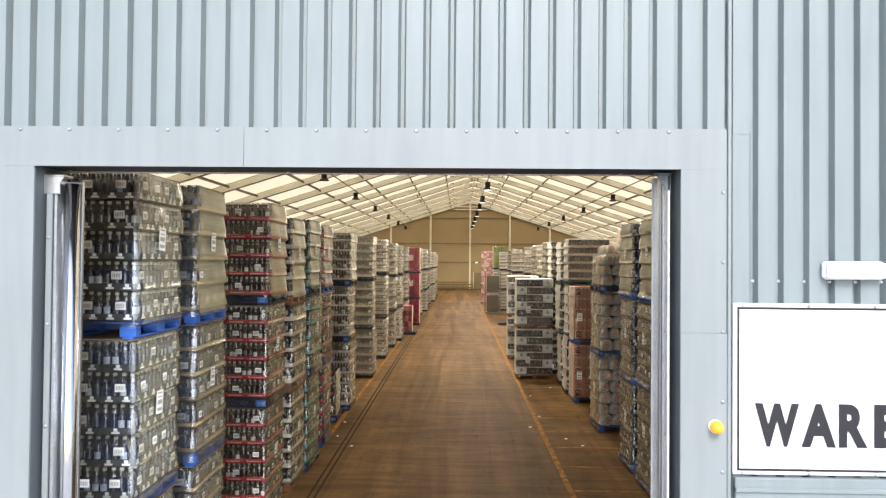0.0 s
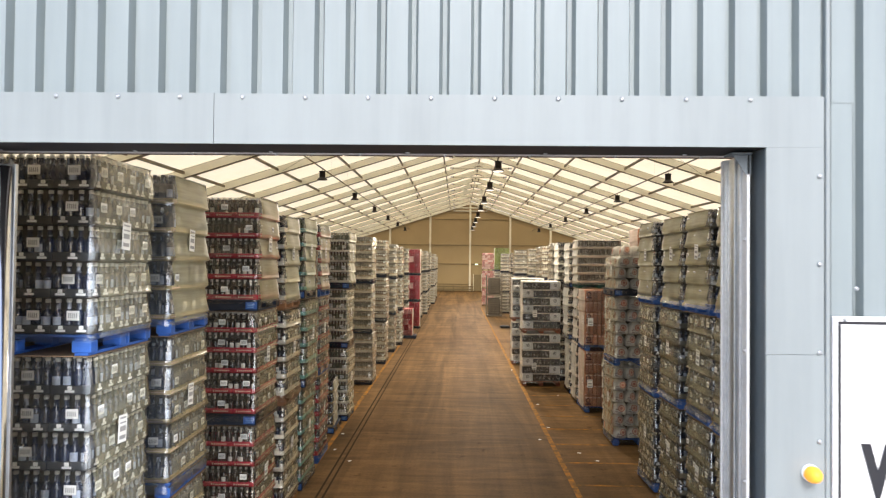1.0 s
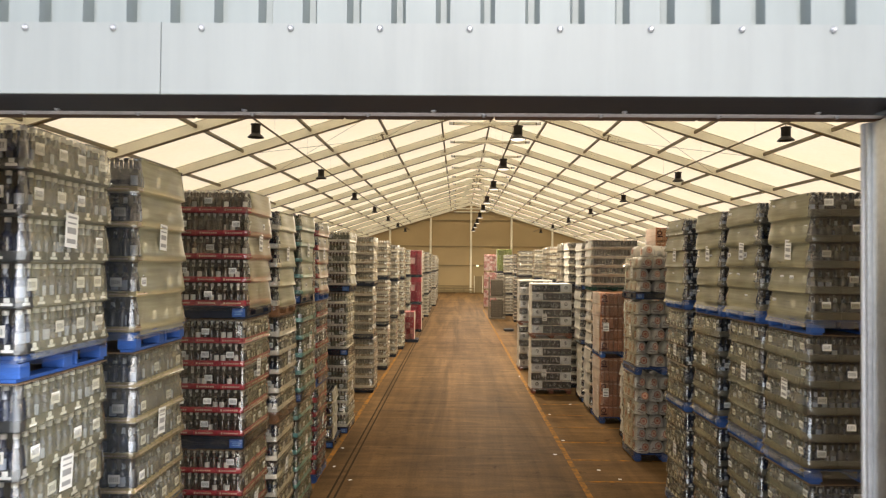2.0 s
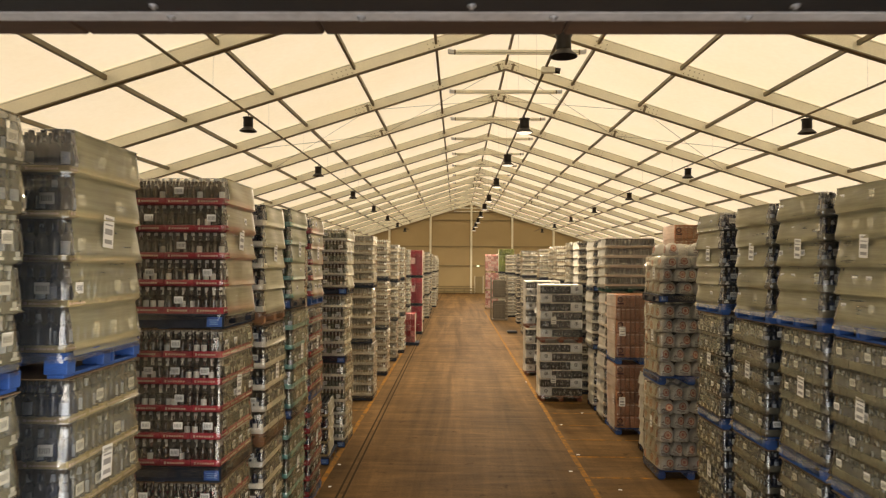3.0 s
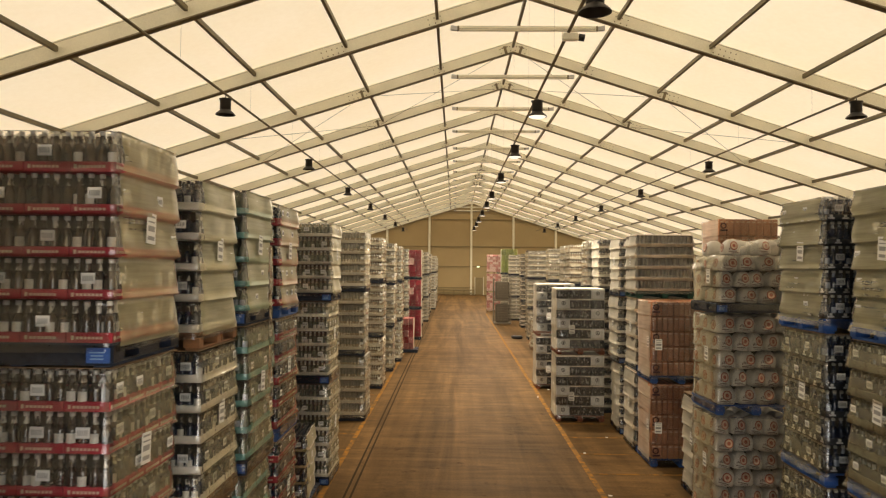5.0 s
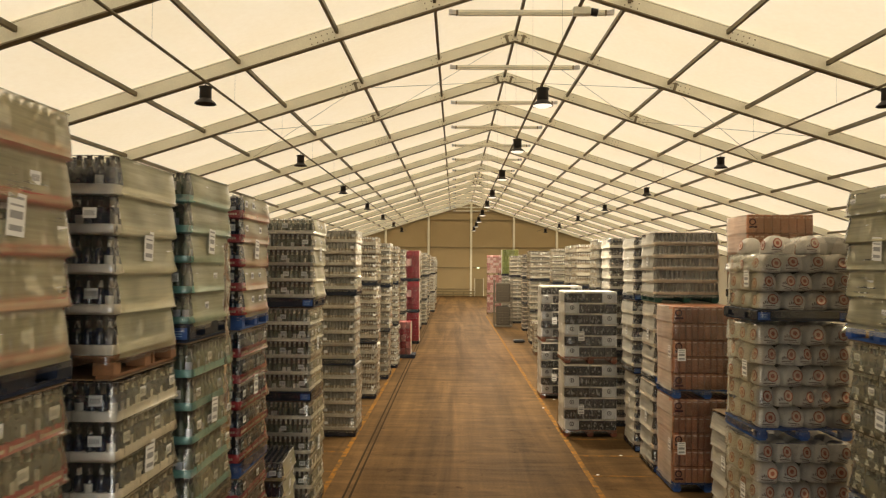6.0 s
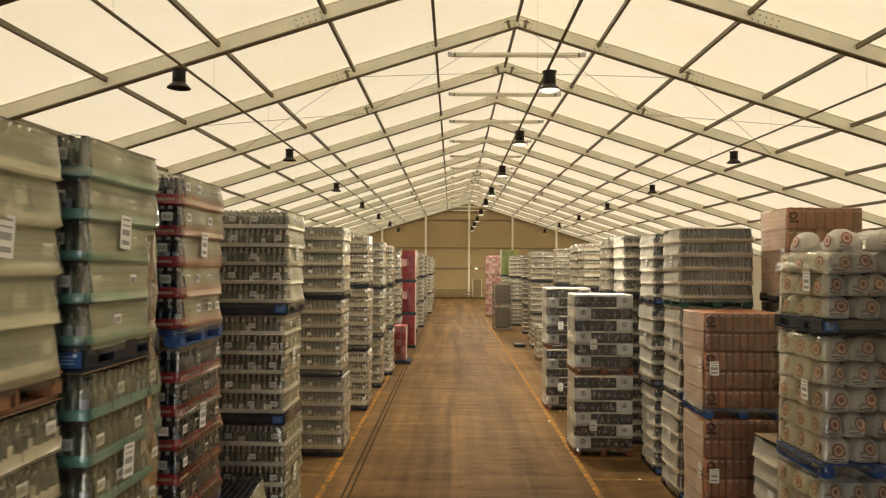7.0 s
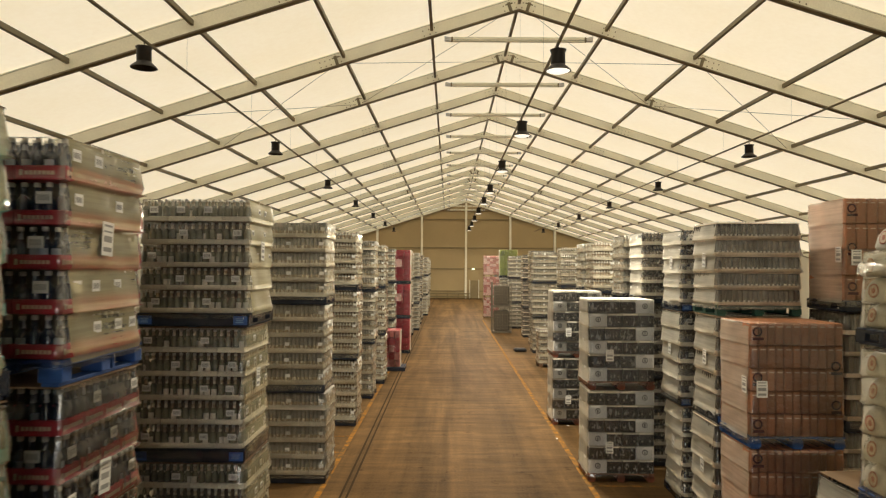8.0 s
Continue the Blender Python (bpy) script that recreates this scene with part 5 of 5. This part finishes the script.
def sack_load(m, h, layers, seed, top_extra=0):
    o = thing("sack_load", m, "pale paper sacks with round red prints in cloudy film", "sack pallet", "sack loads")
    rnd = random.Random(seed)
    lh = h / layers
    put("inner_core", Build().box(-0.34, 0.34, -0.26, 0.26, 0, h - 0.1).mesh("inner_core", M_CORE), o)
    for i in range(layers + (1 if top_extra else 0)):
        n = 5 if i % 2 else 4
        for a in range(n):
            for c in range(3):
                if 0 < a < n - 1 and c == 1 and i < layers - 1:
                    continue
                if i == layers and (a + c) % 2:
                    continue
                x, y = (a - (n - 1) / 2) * 1.19 / n + (0.1 if i == layers else 0), (c - 1) * 0.335
                sk = put("sack", ME_SACK, o, pose(x + rnd.uniform(-0.012, 0.012), y, lh * i, rnd.uniform(-4, 4), rnd.uniform(-7, 7), rnd.uniform(-7, 7)) @ Matrix.Diagonal((4.0 / n, 1, lh / 0.236, 1)))
                if c == 0:
                    put("round_print", ME_RING, sk, pose(0.03 + rnd.uniform(-0.03, 0.02), -0.161, 0.13, 78, rnd.uniform(-25, 25), 0))
                    put("printed_band", ME_SWOOSH, sk, pose(-0.005, -0.163, 0.072, 0, rnd.uniform(-8, 12), 0))
                if a == 0:
                    put("round_print", ME_RING, sk, pose(-0.141, 0.0, 0.11, 0, -84, 0))
    put("stretch_wrap", wrap_of(1.2, 1.0, h, layers, M_FILM, 2, -0.1, 0.4, True), o)
    if top_extra:
        put("loose_film", tent_mesh(h), o, None, "loose film tented over the top sacks")
    put("pallet_label", ME_PLABEL, o, pose(-0.645, -0.2, h * 0.55, 0, 0, -90))
    return o


for i, (z0, z1, n) in enumerate(((0.0, 1.68, 6), (1.70, 3.16, 5), (3.18, 4.05, 3))):
    cx, cy = XR + 0.61, 19.43 + 0.5
    pallet("navy" if i == 2 else "blue", pose(cx, cy, z0 + 0.001, 0, 0, 0.8 * i), True, "under sacks")
    sack_load(pose(cx + 0.02 * i, cy, z0 + PH + 0.003, 0, 0, 0.8 * i), z1 - z0 - PH - 0.012, n, 5 + i, i == 2)


# white and dark can packs on red pallets, in the aisle
def mixed_load(m, h):
    o = thing("can_pack_load", m, "white cartons and dark can packs in shiny film", "drinks pallet", "can pack loads")
    n = 6
    lh = h / n
    w, d = 1.18, 0.98
    big = Build().box(-0.165, 0.165, -0.12, 0.12, 0.003, lh - 0.003, 0, 0.008).mesh("carton", M_BOXWHITE)
    ring = Build().lathe(0, 0, 0, [(0, 0.05, 0), (0.002, 0.05, 0), (0.002, 0.036, 0)], 16, False).mesh("round_print", M_BOXGREY)
    bar = Build().box(-0.012, 0.012, -0.001, 0.001, -0.025, 0.02).mesh("printed_band", M_BOXGREY)
    b = Build()
    b.box(-0.138, 0.138, -0.12, 0.12, 0.003, lh * 0.84, 0, 0.008)
    b.box(-0.136, 0.136, -0.122, 0.119, lh * 0.85, lh - 0.004, 1, 0.006)
    for s in (-1, 1):
        b.lathe(s * 0.07, -0.1205, lh * 0.36, [(-0.016, 0.012, 2), (0.0, 0.02, 2), (0.016, 0.012, 2)], 8)
    pack = b.mesh("can_pack", M_BOXGREY, M_TRAY_WHITE, M_GLASS_PALE)
    put("inner_core", Build().box(-0.45, 0.45, -0.24, 0.24, 0, h - 0.02).mesh("inner_core", M_CORE), o)
    for i in range(n):
        flip = i % 2
        for c, y in enumerate((-0.37, -0.123, 0.123, 0.37)):
            xs = [-0.425] if not flip else [0.425]
            rest = [-0.12, 0.165, 0.45] if not flip else [-0.45, -0.165, 0.12]
            for x in xs:
                k = put("carton", big, o, pose(x, y, lh * i))
                if c == 0:
                    put("round_print", ring, k, pose(0, -0.122, lh * 0.55, 90, 0, 0))
                    put("printed_band", bar, k, pose(0, -0.123, lh * 0.55))
            for x in rest:
                if c in (0, 3) or abs(x) > 0.4 or i == n - 1:
                    put("can_pack", pack, o, pose(x, y, lh * i))
    put("top_sheet", Build().box(-w / 2, w / 2, -d / 2, d / 2, h, h + 0.006).mesh("top_sheet", M_TRAY_WHITE), o, None, "white card top sheet")
    put("stretch_wrap", wrap_of(w, d, h + 0.006, n, M_FILM_BRIGHT, 3, -0.08, 0.1), o)
    put("pallet_label", ME_PLABEL, o, pose(-0.22, -d / 2 - 0.035, h * 0.32))
    return o


for x, y in ((1.82, 26.70), (1.86, 31.35)):
    for i, z in enumerate((0.0, 1.66)):
        pallet("red", pose(x + 0.6, y + 0.5, z + 0.001, 0, 0, 0.5 * i - 0.3), True, "under can packs")
        mixed_load(pose(x + 0.6, y + 0.5, z + PH + 0.003, 0, 0, 0.5 * i - 0.3), 1.48)

# a loose tail of film hanging down the corner of the grey-green stack
def film_tail():
    b = Build()
    rnd = random.Random(7)
    for j in range(26):
        z = -1.9 * j / 25
        for k in range(5):
            b.v.append((0.02 + 0.02 * rnd.random() + 0.015 * math.sin(5 * z + k), 0.035 * (k - 2) * (1 + 0.3 * math.sin(3 * z)) + 0.012 * rnd.uniform(-1, 1), z))
    for j in range(25):
        for k in range(4):
            b.face((5 * j + k, 5 * j + k + 1, 5 * j + k + 6, 5 * j + k + 5), 0, True)
    return b.mesh("loose_film", M_FILM_CLOUD)


tagged(put("loose_film", film_tail(), None, pose(XL + 0.035, 16.94, 4.05)), "crumpled tail of clear film hanging from a wrapped load", "film")

# part load of loose bottles beside the clear stack
pallet("navy", pose(XL - 0.72, 20.55, 0.001), True, "on the concrete floor")
drinks_load("gold", pose(XL - 0.78, 20.55, PH + 0.003, 0, 0, 3), 1.02, 4, True, M_FILM)

# crimson and pink cartons further down
for i, z in enumerate((0.0, 1.56, 3.10)):
    pallet("navy", pose(-2.45 - 0.6, 46.1, z + 0.001), False, "under crimson cartons")
    boxed_load("crimson_load", "crimson cartons with pale prints in film", "carton pallet", pose(-3.05, 46.1, z + PH + 0.003), 1.38, 5, 4, 3, [M_CRIMSON], False, M_FILM)
    tagged(put("paper_notice", Build().box(-0.13, 0.13, -0.004, 0.0, -0.17, 0.17).mesh("paper_notice", M_PINKPRINT), None, pose(-2.97, 45.60, z + 0.95)), "pale pink paper notice stuck to crimson cartons", "notice", "paper notices")
pallet("navy", pose(-2.48 - 0.45, 40.6, 0.001), False, "on the concrete floor")
boxed_load("crate_load", "pink and red crates stacked in film", "crate pallet", pose(-2.93, 40.6, PH + 0.003), 1.36, 5, 4, 4, [M_PINK, M_TRAY_RED], False, M_FILM, w=0.8, d=0.9)
for i, z in enumerate((0.0, 1.6, 3.2)):
    pallet("wood", pose(2.55, 68.5, z + 0.001), False, "under pink cartons")
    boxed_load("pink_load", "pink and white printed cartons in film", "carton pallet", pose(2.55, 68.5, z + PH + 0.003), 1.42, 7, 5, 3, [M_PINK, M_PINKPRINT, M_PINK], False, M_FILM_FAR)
stack("clear", 2.75, 62.0, (0.0, 1.62, 3.2), "navy", near=False, aisle=-1)
pallet("navy", pose(3.35, 62.5, 3.201), False, "stacked on a wrapped load")
boxed_load("lime_load", "lime green printed cartons in film", "carton pallet", pose(3.35, 62.5, 3.354), 1.75, 4, 4, 3, [M_GREEN], False, M_FILM)


# grey mesh cages standing by the line
def cage(z):
    o = thing("mesh_cage", pose(2.44, 56.4, z), "grey metal mesh cage stacked two high", "cage", "mesh cages")
    for s in (-0.56, 0.56):
        for y in (-0.5, 0.5):
            put("post", Build().box(s - 0.025, s + 0.025, y - 0.025, y + 0.025, 0, 1.5, 0, 0.004).mesh("post", M_CAGE), o)
    b = Build()
    for k in range(12):
        x = -0.54 + 1.08 * k / 11
        b.box(x - 0.006, x + 0.006, -0.506, -0.494, 0.1, 1.46)
        y = -0.48 + 0.96 * k / 11
        b.box(-0.566, -0.554, y - 0.006, y + 0.006, 0.1, 1.46)
    for k in range(9):
        z_ = 0.12 + 1.3 * k / 8
        b.box(-0.55, 0.55, -0.512, -0.500, z_ - 0.006, z_ + 0.006)
        b.box(-0.572, -0.560, -0.49, 0.49, z_ - 0.006, z_ + 0.006)
    put("mesh_panel", b.mesh("mesh_panel", M_CAGE), o)
    boxpart("contents", o, M_CORE, (-0.44, 0.44, -0.38, 0.38, 0.101, 1.30), 0.06, "dark contents of the cage")
    boxpart("base_frame", o, M_CAGE, (-0.56, 0.56, -0.5, 0.5, 0.0, 0.1), 0.01)


cage(0.001)
cage(1.505)
tagged(put("rubber_block", Build().box(-0.28, 0.28, -0.2, 0.2, 0, 0.16, 0, 0.05).mesh("rubber_block", M_BLACK), None, pose(2.6, 46.7, 0.001, 0, 0, 8)), "black block lying on the floor by the line", "block")
litter = random.Random(4)
for k in range(16):
    x = litter.choice((2.1, 2.4, 2.9, -2.7, -2.2, 1.6)) + litter.uniform(-0.2, 0.2)
    tagged(put("paper_scrap", Build().box(-0.035, 0.03, -0.02, 0.025, 0, 0.004).mesh("paper_scrap", M_PAPER), None, pose(x, litter.uniform(13, 33), 0.001, 0, 0, litter.uniform(0, 180))), "small pale scrap of paper on the floor", "litter", "floor litter")
